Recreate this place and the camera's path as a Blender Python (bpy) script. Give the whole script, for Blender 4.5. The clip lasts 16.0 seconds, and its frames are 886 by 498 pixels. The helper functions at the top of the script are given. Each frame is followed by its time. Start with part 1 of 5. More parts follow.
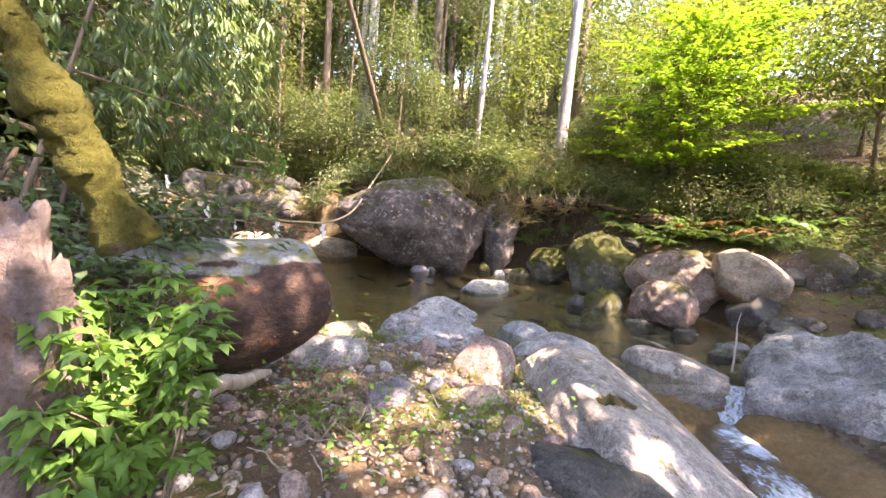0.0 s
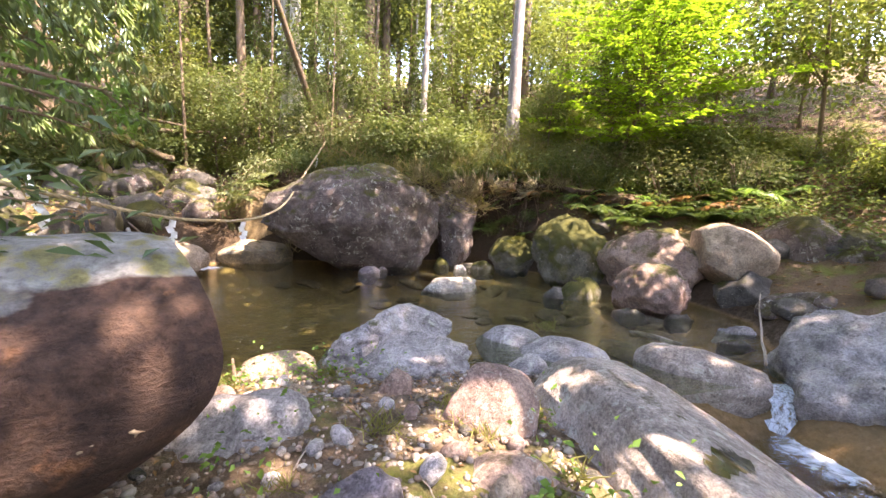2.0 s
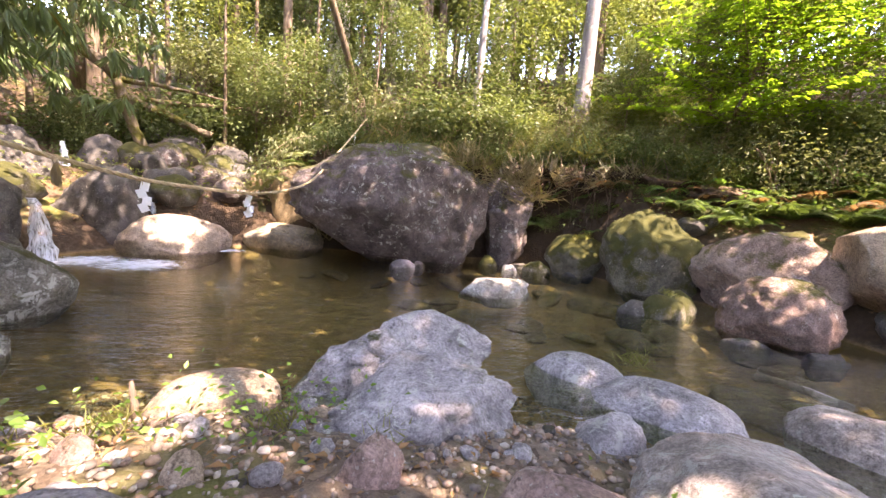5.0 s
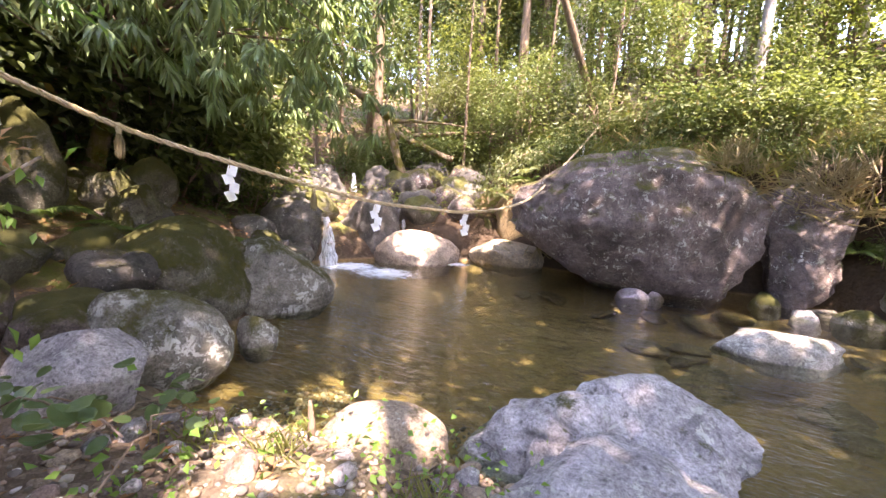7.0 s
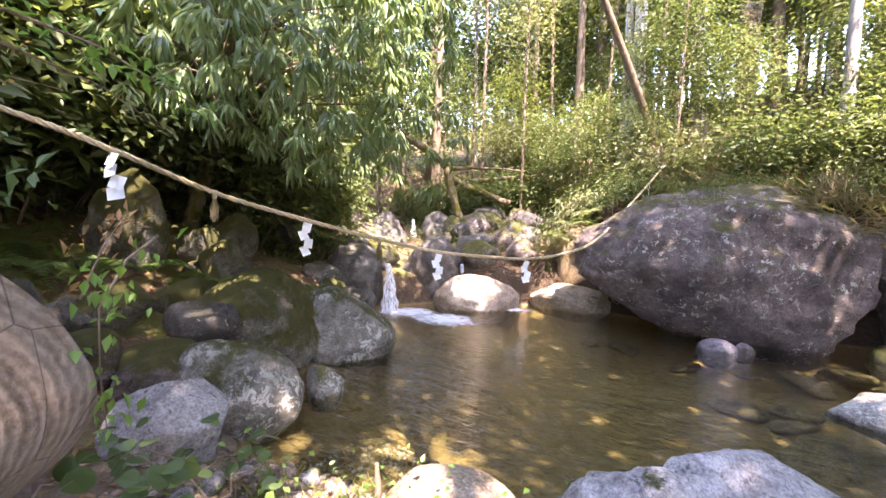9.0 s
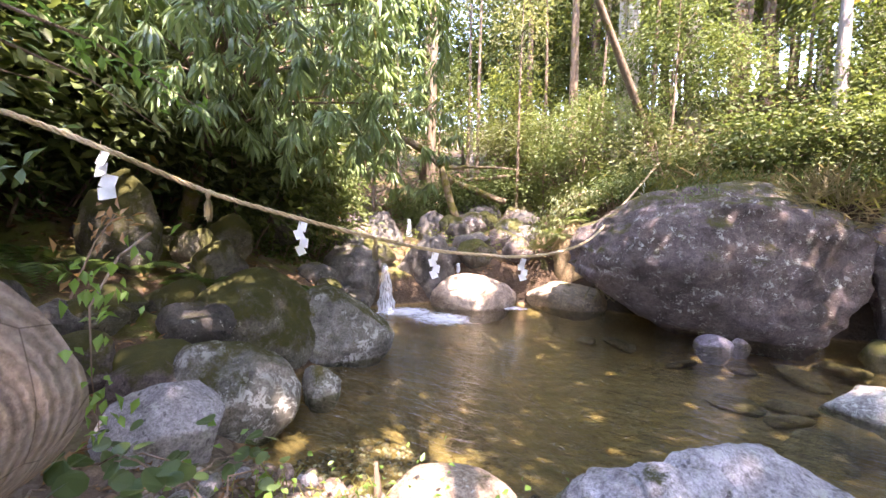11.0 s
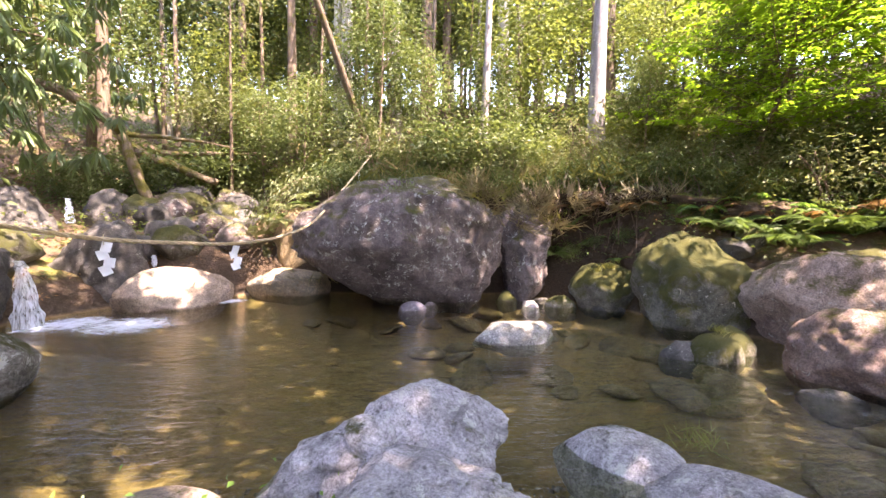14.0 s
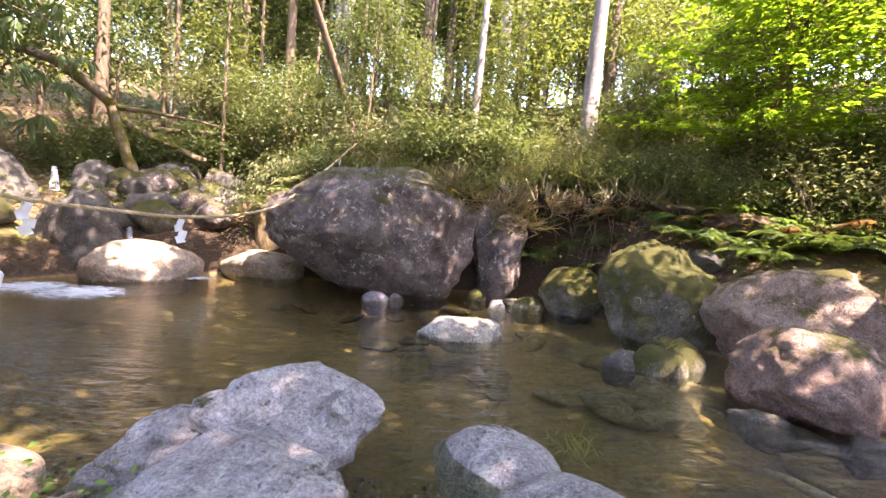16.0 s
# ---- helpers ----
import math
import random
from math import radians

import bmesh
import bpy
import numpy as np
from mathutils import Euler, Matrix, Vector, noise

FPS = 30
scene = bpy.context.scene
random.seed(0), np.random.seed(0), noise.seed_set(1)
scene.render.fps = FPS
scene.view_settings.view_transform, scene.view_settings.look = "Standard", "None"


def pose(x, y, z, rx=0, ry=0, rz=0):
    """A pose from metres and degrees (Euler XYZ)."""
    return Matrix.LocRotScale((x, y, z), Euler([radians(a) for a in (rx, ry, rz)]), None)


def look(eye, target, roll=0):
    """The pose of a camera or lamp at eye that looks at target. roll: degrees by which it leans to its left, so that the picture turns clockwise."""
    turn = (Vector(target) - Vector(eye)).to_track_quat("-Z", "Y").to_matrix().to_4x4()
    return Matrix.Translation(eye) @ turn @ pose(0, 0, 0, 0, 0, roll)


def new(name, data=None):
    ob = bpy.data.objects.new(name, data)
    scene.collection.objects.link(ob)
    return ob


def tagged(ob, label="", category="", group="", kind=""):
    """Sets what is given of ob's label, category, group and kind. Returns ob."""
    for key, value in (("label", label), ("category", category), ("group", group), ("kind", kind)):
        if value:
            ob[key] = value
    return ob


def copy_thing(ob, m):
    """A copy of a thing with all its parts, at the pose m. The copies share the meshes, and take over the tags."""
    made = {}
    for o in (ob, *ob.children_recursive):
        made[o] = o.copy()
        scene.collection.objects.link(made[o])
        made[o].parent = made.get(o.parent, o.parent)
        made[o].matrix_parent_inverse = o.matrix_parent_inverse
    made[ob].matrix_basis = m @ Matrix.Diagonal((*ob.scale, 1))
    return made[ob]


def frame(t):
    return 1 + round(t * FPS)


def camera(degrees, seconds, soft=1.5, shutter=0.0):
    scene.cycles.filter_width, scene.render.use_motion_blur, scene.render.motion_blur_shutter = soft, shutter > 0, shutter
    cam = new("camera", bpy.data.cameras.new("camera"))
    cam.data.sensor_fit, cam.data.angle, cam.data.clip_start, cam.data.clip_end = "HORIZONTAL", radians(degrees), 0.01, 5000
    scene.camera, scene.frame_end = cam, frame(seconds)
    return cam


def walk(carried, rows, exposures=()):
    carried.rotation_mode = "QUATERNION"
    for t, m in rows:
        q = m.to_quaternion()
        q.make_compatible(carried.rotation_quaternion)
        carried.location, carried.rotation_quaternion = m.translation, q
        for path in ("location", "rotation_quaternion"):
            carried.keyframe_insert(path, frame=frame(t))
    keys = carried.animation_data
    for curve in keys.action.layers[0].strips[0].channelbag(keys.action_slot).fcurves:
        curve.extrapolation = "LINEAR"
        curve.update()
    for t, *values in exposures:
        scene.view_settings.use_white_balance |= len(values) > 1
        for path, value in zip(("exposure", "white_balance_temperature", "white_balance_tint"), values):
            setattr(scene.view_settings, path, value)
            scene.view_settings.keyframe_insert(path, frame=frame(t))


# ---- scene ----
cam = camera(97.3, 16.0)
EXPOSURE = 3.8
PATH = [
    (0, (-0.873, -2.56, 2.545), (-0.594, -0.595, 2.3), 4.9),
    (0.5, (-0.85, -2.132, 2.512), (-0.586, -0.159, 2.32), 3.8),
    (1, (-0.864, -1.666, 2.409), (-0.497, 0.292, 2.229), 3.5),
    (1.5, (-0.814, -1.199, 2.284), (-0.342, 0.73, 2.044), 3.1),
    (2, (-0.893, -0.78, 2.236), (-0.332, 1.124, 1.994), 2.1),
    (2.5, (-0.821, -0.4, 2.125), (-0.316, 1.515, 1.849), 1.1),
    (3, (-0.638, -0.142, 2.097), (-0.058, 1.752, 1.819), 1.7),
    (3.2, (-0.591, -0.055, 2.088), (0.003, 1.836, 1.825), 1.9),
    (5.3, (-0.203, 1.118, 1.834), (-0.021, 3.093, 1.575), 4.9),
    (5.5, (-0.18, 1.217, 1.829), (-0.098, 3.199, 1.568), 5.1),
    (6, (-0.107, 1.528, 1.821), (-0.361, 3.495, 1.561), 5.0),
    (6.5, (-0.001, 1.742, 1.9), (-0.575, 3.639, 1.633), 4.2),
    (7, (-0.011, 1.794, 1.925), (-0.842, 3.594, 1.663), 3.2),
    (7.5, (-0.08, 1.827, 1.969), (-1.088, 3.543, 1.763), 2.4),
    (8, (-0.126, 1.811, 2.038), (-1.216, 3.482, 1.907), 2.4),
    (8.5, (-0.118, 1.779, 2.049), (-1.229, 3.44, 1.969), 2.2),
    (9, (-0.09, 1.774, 2.047), (-1.187, 3.445, 1.978), 1.9),
    (11.5, (-0.13, 1.799, 2.018), (-1.195, 3.49, 1.949), 1.0),
    (12, (-0.139, 1.852, 2.02), (-1.091, 3.609, 1.921), 0.9),
    (12.5, (-0.055, 1.875, 2.024), (-0.834, 3.714, 1.921), 0.8),
    (13, (0.054, 1.848, 2.023), (-0.501, 3.767, 1.925), 0.6),
    (13.5, (0.123, 1.811, 2.002), (-0.074, 3.798, 1.893), 0.7),
    (14, (0.103, 1.753, 2.004), (0.295, 3.741, 1.891), 0.9),
    (14.5, (0.238, 1.657, 2.031), (0.786, 3.575, 1.894), 0.6),
    (15, (0.398, 1.575, 2.039), (0.965, 3.488, 1.899), 0.6),
    (15.5, (0.69, 1.615, 1.925), (1.14, 3.559, 1.788), 2.8),
    (16, (1.233, 1.802, 1.911), (1.358, 3.794, 1.789), 4.9),
]
walk(cam, [(t, look(eye, target, roll)) for t, eye, target, roll in PATH], [(t, EXPOSURE + e, k + 200, 33 if t > 3 else 27) for t, e, k in ((0, 0.1, 7300), (2, 0.1, 7450), (4, 0.12, 7500), (6, 0.3, 7500), (7, 0.42, 7100), (9, 0.45, 6700), (12, 0.45, 6700), (13, 0.4, 6900), (15, 0.22, 7200), (16, 0.2, 7200))])

# ---- world and sun ----
TO_SUN = Vector((0.40, -0.33, 0.86)).normalized()
world = bpy.data.worlds.new("sky")
scene.world = world
world.use_nodes = True
wn = world.node_tree.nodes
sky = wn.new("ShaderNodeTexSky")
sky.sky_type, sky.sun_disc = "NISHITA", False
sky.sun_elevation = math.asin(TO_SUN.z)
sky.sun_rotation = math.atan2(TO_SUN.x, TO_SUN.y)
world.node_tree.links.new(sky.outputs[0], wn["Background"].inputs[0])
wn["Background"].inputs[1].default_value = 0.15
sun_data = bpy.data.lights.new("sun", "SUN")
sun_data.energy, sun_data.angle, sun_data.color = 2.4, radians(0.5), (1.0, 0.93, 0.80)
sun = new("sun", sun_data)
sun.matrix_world = look((0, 0, 40), Vector((0, 0, 40)) - TO_SUN)


# ---- materials ----
class Mat:
    """A small builder for node materials."""

    def __init__(self, name):
        self.m = bpy.data.materials.new(name)
        self.m.use_nodes = True
        self.t = self.m.node_tree
        self.t.nodes.clear()
        self.out = self.t.nodes.new("ShaderNodeOutputMaterial")
        self.pos = None

    def put(self, socket, v):
        if isinstance(v, bpy.types.NodeSocket):
            self.t.links.new(v, socket)
        elif isinstance(v, tuple) and len(v) == 3 and socket.type == "RGBA":
            socket.default_value = (*v, 1)
        else:
            socket.default_value = v

    def node(self, kind, out=0, **ins):
        n = self.t.nodes.new(kind)
        for k, v in ins.items():
            self.put(n.inputs[k.replace("_", " ")], v)
        return n.outputs[out]

    def where(self):
        if self.pos is None:
            self.pos = self.t.nodes.new("ShaderNodeNewGeometry")
        return self.pos

    def noise(self, scale, detail=4.0, rough=0.55, vec=None, distort=0.0):
        return self.node("ShaderNodeTexNoise", Vector=vec or self.where().outputs["Position"], Scale=scale, Detail=detail, Roughness=rough, Distortion=distort)

    def ramp(self, v, *stops):
        n = self.t.nodes.new("ShaderNodeValToRGB")
        while len(n.color_ramp.elements) < len(stops):
            n.color_ramp.elements.new(0.5)
        for e, (p, c) in zip(n.color_ramp.elements, stops):
            e.position = p
            e.color = (*c, 1) if isinstance(c, tuple) else (c, c, c, 1)
        self.put(n.inputs[0], v)
        return n.outputs[0]

    def math(self, op, a, b=0.0):
        n = self.t.nodes.new("ShaderNodeMath")
        n.operation = op
        self.put(n.inputs[0], a)
        self.put(n.inputs[1], b)
        return n.outputs[0]

    def mix(self, f, a, b, blend="MIX"):
        n = self.t.nodes.new("ShaderNodeMix")
        n.data_type, n.blend_type = "RGBA", blend
        self.put(n.inputs[0], f)
        self.put(n.inputs[6], a)
        self.put(n.inputs[7], b)
        return n.outputs[2]

    def bump(self, h, strength=0.5, dist=0.02, normal=None):
        n = self.t.nodes.new("ShaderNodeBump")
        n.inputs["Strength"].default_value = strength
        n.inputs["Distance"].default_value = dist
        self.put(n.inputs["Height"], h)
        if normal:
            self.put(n.inputs["Normal"], normal)
        return n.outputs[0]

    def principled(self, color, rough=0.8, normal=None, spec=0.4, **more):
        n = self.t.nodes.new("ShaderNodeBsdfPrincipled")
        self.put(n.inputs["Base Color"], color)
        self.put(n.inputs["Roughness"], rough)
        self.put(n.inputs["Specular IOR Level"], spec)
        for k, v in more.items():
            self.put(n.inputs[k.replace("_", " ")], v)
        if normal:
            self.put(n.inputs["Normal"], normal)
        return n.outputs[0]

    def blend(self, f, a, b):
        n = self.t.nodes.new("ShaderNodeMixShader")
        self.put(n.inputs[0], f)
        self.put(n.inputs[1], a)
        self.put(n.inputs[2], b)
        return n.outputs[0]

    def done(self, shader):
        self.t.links.new(shader, self.out.inputs[0])
        return self.m


def rock_mat(name, dark, light, lichen=0.3, moss=0.2, lichen_color=(0.52, 0.52, 0.47), moss_color=(0.06, 0.063, 0.015), bands=0.0):
    """Weathered stone: mottled grain, pale lichen spots, moss on top."""
    b = Mat(name)
    own = b.node("ShaderNodeObjectInfo", 5)
    big = b.noise(1.3, 5, 0.6)
    grain = b.noise(42, 5, 0.8)
    mid = b.noise(6, 8, 0.72, distort=0.8)
    col = b.mix(b.ramp(big, (0.36, 0.0), (0.62, 1.0)), dark, light)
    col = b.mix(0.8, col, b.ramp(mid, (0.3, 0.16), (0.7, 0.8)), "OVERLAY")
    col = b.mix(0.75, col, b.ramp(grain, (0.32, 0.12), (0.68, 0.86)), "OVERLAY")
    pits = b.ramp(b.noise(17, 3, 0.6), (0.30, 0.75), (0.38, 0.0))
    col = b.mix(pits, col, tuple(c * 0.35 for c in dark))
    patches = b.ramp(b.noise(1.7, 3, 0.5), (0.42, 0.12), (0.58, 1.0))
    spots = b.math("MULTIPLY", b.ramp(b.noise(8, 8, 0.75, distort=0.5), (0.665 - 0.2 * lichen, 0.0), (0.69 - 0.2 * lichen, 1.0)), patches)
    flecks = b.math("MULTIPLY", b.ramp(b.noise(27, 3, 0.6), (0.68 - 0.08 * lichen, 0.0), (0.71 - 0.08 * lichen, 0.8)), patches)
    spots = b.math("MAXIMUM", spots, flecks)
    col = b.mix(b.math("MULTIPLY", spots, 0.85), col, b.mix(grain, tuple(c * 0.75 for c in lichen_color), tuple(min(c * 1.2, 0.8) for c in lichen_color)))
    up = b.node("ShaderNodeSeparateXYZ", 2, Vector=b.where().outputs["Normal"])
    m = b.math("ADD", b.math("MULTIPLY", up, 0.28), b.noise(2.1, 6, 0.7, distort=0.5))
    m = b.math("ADD", m, b.math("MULTIPLY", own, 0.06))
    mask = b.ramp(b.math("ADD", m, b.math("MULTIPLY", b.math("SUBTRACT", b.noise(30, 4, 0.7), 0.5), 0.28)), (0.90 - 0.42 * moss, 0.0), (1.06 - 0.42 * moss, 0.95))
    green = b.mix(b.noise(60, 3, 0.7), tuple(c * 0.5 for c in moss_color), tuple(c * 1.7 for c in moss_color))
    green = b.mix(b.ramp(b.noise(5, 3), (0.45, 0.0), (0.7, 0.5)), green, (0.12, 0.11, 0.02))
    col = b.mix(mask, col, green)
    h = b.math("ADD", b.math("MULTIPLY", mid, 0.9), b.math("MULTIPLY", grain, 0.35))
    h = b.math("ADD", h, b.math("MULTIPLY", mask, b.noise(45, 4, 0.8)))
    return b.done(b.principled(col, b.mix(mask, (0.72, 0.72, 0.72), (0.97, 0.97, 0.97)), b.bump(h, 1.0, 0.05), 0.35))


def leaf_mat(name, dark, light, glow=0.45, gloss=0.45, tint=0.45):
    """Thin leaves: a matt-to-waxy face that also lets light through."""
    b = Mat(name)
    isl = b.node("ShaderNodeNewGeometry", 8)
    own = b.node("ShaderNodeObjectInfo", 5)
    f = b.math("ADD", b.math("MULTIPLY", isl, 1.0 - tint), b.math("MULTIPLY", own, tint))
    f = b.math("ADD", b.math("MULTIPLY", f, 0.7), b.math("MULTIPLY", b.noise(0.5, 2), 0.3))
    col = b.mix(f, dark, light)
    col = b.mix(b.math("GREATER_THAN", isl, 0.99), col, (0.20, 0.16, 0.05))
    face = b.principled(col, gloss, None, 0.35)
    back = b.node("ShaderNodeBsdfTranslucent", Color=b.mix(0.5, col, b.mix(1.0, col, (1.7, 1.6, 0.6), "MULTIPLY")))
    return b.done(b.blend(glow, face, back))


def bark_mat(name, dark, light, moss=0.0, scale=1.0, patch=0.0):
    b = Mat(name)
    stretch = b.node("ShaderNodeVectorMath", Vector=b.where().outputs["Position"])
    stretch.node.operation = "MULTIPLY"
    stretch.node.inputs[1].default_value = (14 * scale, 14 * scale, 2.2 * scale)
    ridges = b.noise(1.0, 6, 0.7, stretch, 0.8)
    col = b.mix(b.ramp(ridges, (0.3, 0.0), (0.7, 1.0)), dark, light)
    if patch:
        col = b.mix(b.ramp(b.noise(5, 4, 0.6), (0.56, 0.0), (0.62, patch)), col, (0.5, 0.5, 0.44))
    if moss:
        col = b.mix(b.ramp(b.noise(2.5, 5, 0.7), (0.62 - 0.3 * moss, 0.0), (0.72 - 0.3 * moss, 1.0)), col, b.mix(b.noise(50, 4, 0.8), (0.02, 0.024, 0.006), (0.19, 0.17, 0.03)))
    rise = b.math("ADD", ridges, b.math("MULTIPLY", b.noise(34, 5, 0.8), 1.2 * moss))
    return b.done(b.principled(col, 0.85, b.bump(rise, 0.9, 0.04), 0.25))


def plain_mat(name, dark, light, scale=20.0, rough=0.8, bump=0.3, dist=0.01, **more):
    b = Mat(name)
    f = b.noise(scale, 5, 0.65)
    col = b.mix(b.ramp(f, (0.3, 0.0), (0.7, 1.0)), dark, light)
    return b.done(b.principled(col, rough, b.bump(f, bump, dist), 0.3, **more))


GREY = rock_mat("grey granite", (0.20, 0.187, 0.195), (0.40, 0.375, 0.385), 0.5, 0.0)
PALE = rock_mat("pale granite", (0.26, 0.22, 0.20), (0.45, 0.39, 0.36), 0.55, 0.02)
TAN = rock_mat("tan sandstone", (0.22, 0.165, 0.12), (0.37, 0.29, 0.225), 0.25, 0.05)
PINK = rock_mat("pinkish stone", (0.23, 0.15, 0.13), (0.39, 0.285, 0.245), 0.4, 0.15)
PURPLE = rock_mat("purplish stone", (0.13, 0.11, 0.13), (0.26, 0.23, 0.25), 0.35, 0.1)
GREAT = rock_mat("weathered boulder stone", (0.075, 0.058, 0.054), (0.185, 0.145, 0.138), 0.5, 0.60)
MOSSY = rock_mat("mossy stone", (0.085, 0.078, 0.06), (0.19, 0.175, 0.14), 0.3, 0.98)
LICHEN = rock_mat("lichen stone", (0.11, 0.105, 0.09), (0.22, 0.21, 0.185), 0.7, 0.55, (0.56, 0.57, 0.54))
DARK = rock_mat("dark wet stone", (0.045, 0.042, 0.04), (0.125, 0.115, 0.105), 0.2, 0.3)
RUST = rock_mat("rusty stone", (0.17, 0.12, 0.065), (0.32, 0.24, 0.14), 0.2, 0.3)

LEAF = leaf_mat("broad leaf", (0.05, 0.08, 0.026), (0.17, 0.215, 0.08), 0.42, 0.5)
LEAF_SUN = leaf_mat("light green leaf", (0.085, 0.125, 0.03), (0.25, 0.295, 0.095), 0.5)
LEAF_MAPLE = leaf_mat("yellow green maple leaf", (0.12, 0.24, 0.02), (0.28, 0.42, 0.045), 0.6)
LEAF_LONG = leaf_mat("glossy long leaf", (0.09, 0.15, 0.085), (0.27, 0.36, 0.15), 0.38, 0.30)
LEAF_PALE = leaf_mat("pale leaf", (0.11, 0.14, 0.06), (0.25, 0.27, 0.135), 0.4, 0.4)
LEAF_FRESH = leaf_mat("fresh green leaf", (0.09, 0.19, 0.04), (0.20, 0.34, 0.08), 0.45, 0.4)
LEAF_IVY = leaf_mat("blue green round leaf", (0.05, 0.09, 0.035), (0.13, 0.19, 0.075), 0.35, 0.35)
LEAF_DRY = leaf_mat("dry leaf", (0.16, 0.08, 0.035), (0.36, 0.22, 0.11), 0.25, 0.7)
GRASS = leaf_mat("grass blade", (0.13, 0.15, 0.04), (0.34, 0.33, 0.13), 0.4, 0.6)
STRAW = leaf_mat("straw", (0.22, 0.18, 0.11), (0.40, 0.35, 0.23), 0.3, 0.7)
FERN = leaf_mat("fern", (0.045, 0.085, 0.02), (0.12, 0.18, 0.05), 0.45, 0.5)

BARK = bark_mat("brown bark", (0.09, 0.065, 0.05), (0.24, 0.18, 0.13), 0.15)
BARK_PALE = bark_mat("pale bark", (0.30, 0.27, 0.23), (0.62, 0.58, 0.52), 0.0, 0.7, 0.5)
BARK_GREY = bark_mat("grey bark", (0.16, 0.145, 0.15), (0.36, 0.33, 0.34), 0.1, 0.8, 0.6)
BARK_MOSS = bark_mat("mossy bark", (0.10, 0.075, 0.05), (0.25, 0.19, 0.13), 0.5)
TWIG = bark_mat("twig", (0.16, 0.11, 0.08), (0.38, 0.29, 0.22))
BARK_GREEN = bark_mat("bark thick with moss", (0.10, 0.075, 0.05), (0.22, 0.17, 0.12), 1.1)
DEAD = bark_mat("bleached dead wood", (0.24, 0.19, 0.15), (0.55, 0.48, 0.41))


# ---- builders ----
def raw_mesh(name, verts, faces, smooth=True):
    me = bpy.data.meshes.new(name)
    me.from_pydata(verts, [], faces)
    if smooth:
        me.polygons.foreach_set("use_smooth", [True] * len(me.polygons))
    me.update()
    return me


def part(name, data, material, parent=None, label=""):
    """One mesh object, under a thing or a part where one is given."""
    if isinstance(data, bmesh.types.BMesh):
        me = bpy.data.meshes.new(name)
        data.to_mesh(me)
        data.free()
        data = me
    if material and not data.materials:
        data.materials.append(material)
    ob = new(name, data)
    if parent:
        ob.parent = parent
    if label:
        ob["label"] = label
    return ob


def thing(name, x, y, z, yaw, label, category, group=""):
    ob = new(name)
    ob.empty_display_size = 0.1
    ob.matrix_basis = pose(x, y, z, 0, 0, yaw)
    return tagged(ob, label, category, group)


BALLS = {}


def ball(level):
    if level not in BALLS:
        bm = bmesh.new()
        bmesh.ops.create_icosphere(bm, subdivisions=level, radius=1.0)
        v = np.array([q.co[:] for q in bm.verts])
        f = [[q.index for q in p.verts] for p in bm.faces]
        bm.free()
        BALLS[level] = (v, f)
    return BALLS[level]


def wobble(pts, scale, amp, octaves, seed):
    """Fractal offsets for points."""
    out = np.zeros(len(pts))
    shift = Vector((seed * 3.71, seed * 1.93, seed * 7.17))
    for i, p in enumerate(pts):
        q = Vector(p) * scale + shift
        a, s = amp, 0.0
        for _ in range(octaves):
            s += a * noise.noise(q)
            q = q * 2.07
            a *= 0.58
        out[i] = s
    return out


def rock_mesh(hx, hy, hz, seed, level=4, cuts=9, rough=0.16, shape=None, crack=0.0):
    """A boulder: a ball cut by random planes, then roughened."""
    rng = np.random.default_rng(seed)
    v, f = ball(level)
    v = v.copy()
    for _ in range(cuts):
        n = rng.normal(size=3)
        n /= np.linalg.norm(n)
        over = np.maximum(0, v @ n - (rng.uniform(0.5, 0.85) if cuts > 18 else rng.uniform(0.62, 0.9)))
        v -= np.outer(over * (0.95 if cuts > 18 else 0.86), n)
    v /= np.abs(v).max(axis=0)
    size = np.array((hx, hy, hz))
    n = ball(level)[0]
    v = v + n * wobble(v, 1.4, rough, 5, seed)[:, None]
    if level > 4:
        v = v + n * wobble(v, 5.0, rough * 0.28, 4, seed + 9)[:, None]
    if crack:
        line = wobble(v, 0.9, 1.0, 3, seed + 50)
        v = v - n * (crack * np.exp(-(line / 0.08) ** 2))[:, None]
    if shape:
        v = shape(v)
    return raw_mesh("rock", (v * size).tolist(), f)


def rock(name, x, y, z0, z1, hx, hy, yaw, mat, seed, label, level=4, cuts=9, rough=0.14, shape=None, sink=0.3, rx=0, ry=0, crack=0.0):
    hz = (z1 - z0) * (1 + sink) / 2
    ob = part(name, rock_mesh(hx, hy, hz, seed, level, cuts, rough, shape, crack), mat)
    ob.matrix_basis = pose(x, y, z1 - hz, rx, ry, yaw)
    return tagged(ob, label, "rock" if name != "boulder" else "boulder")


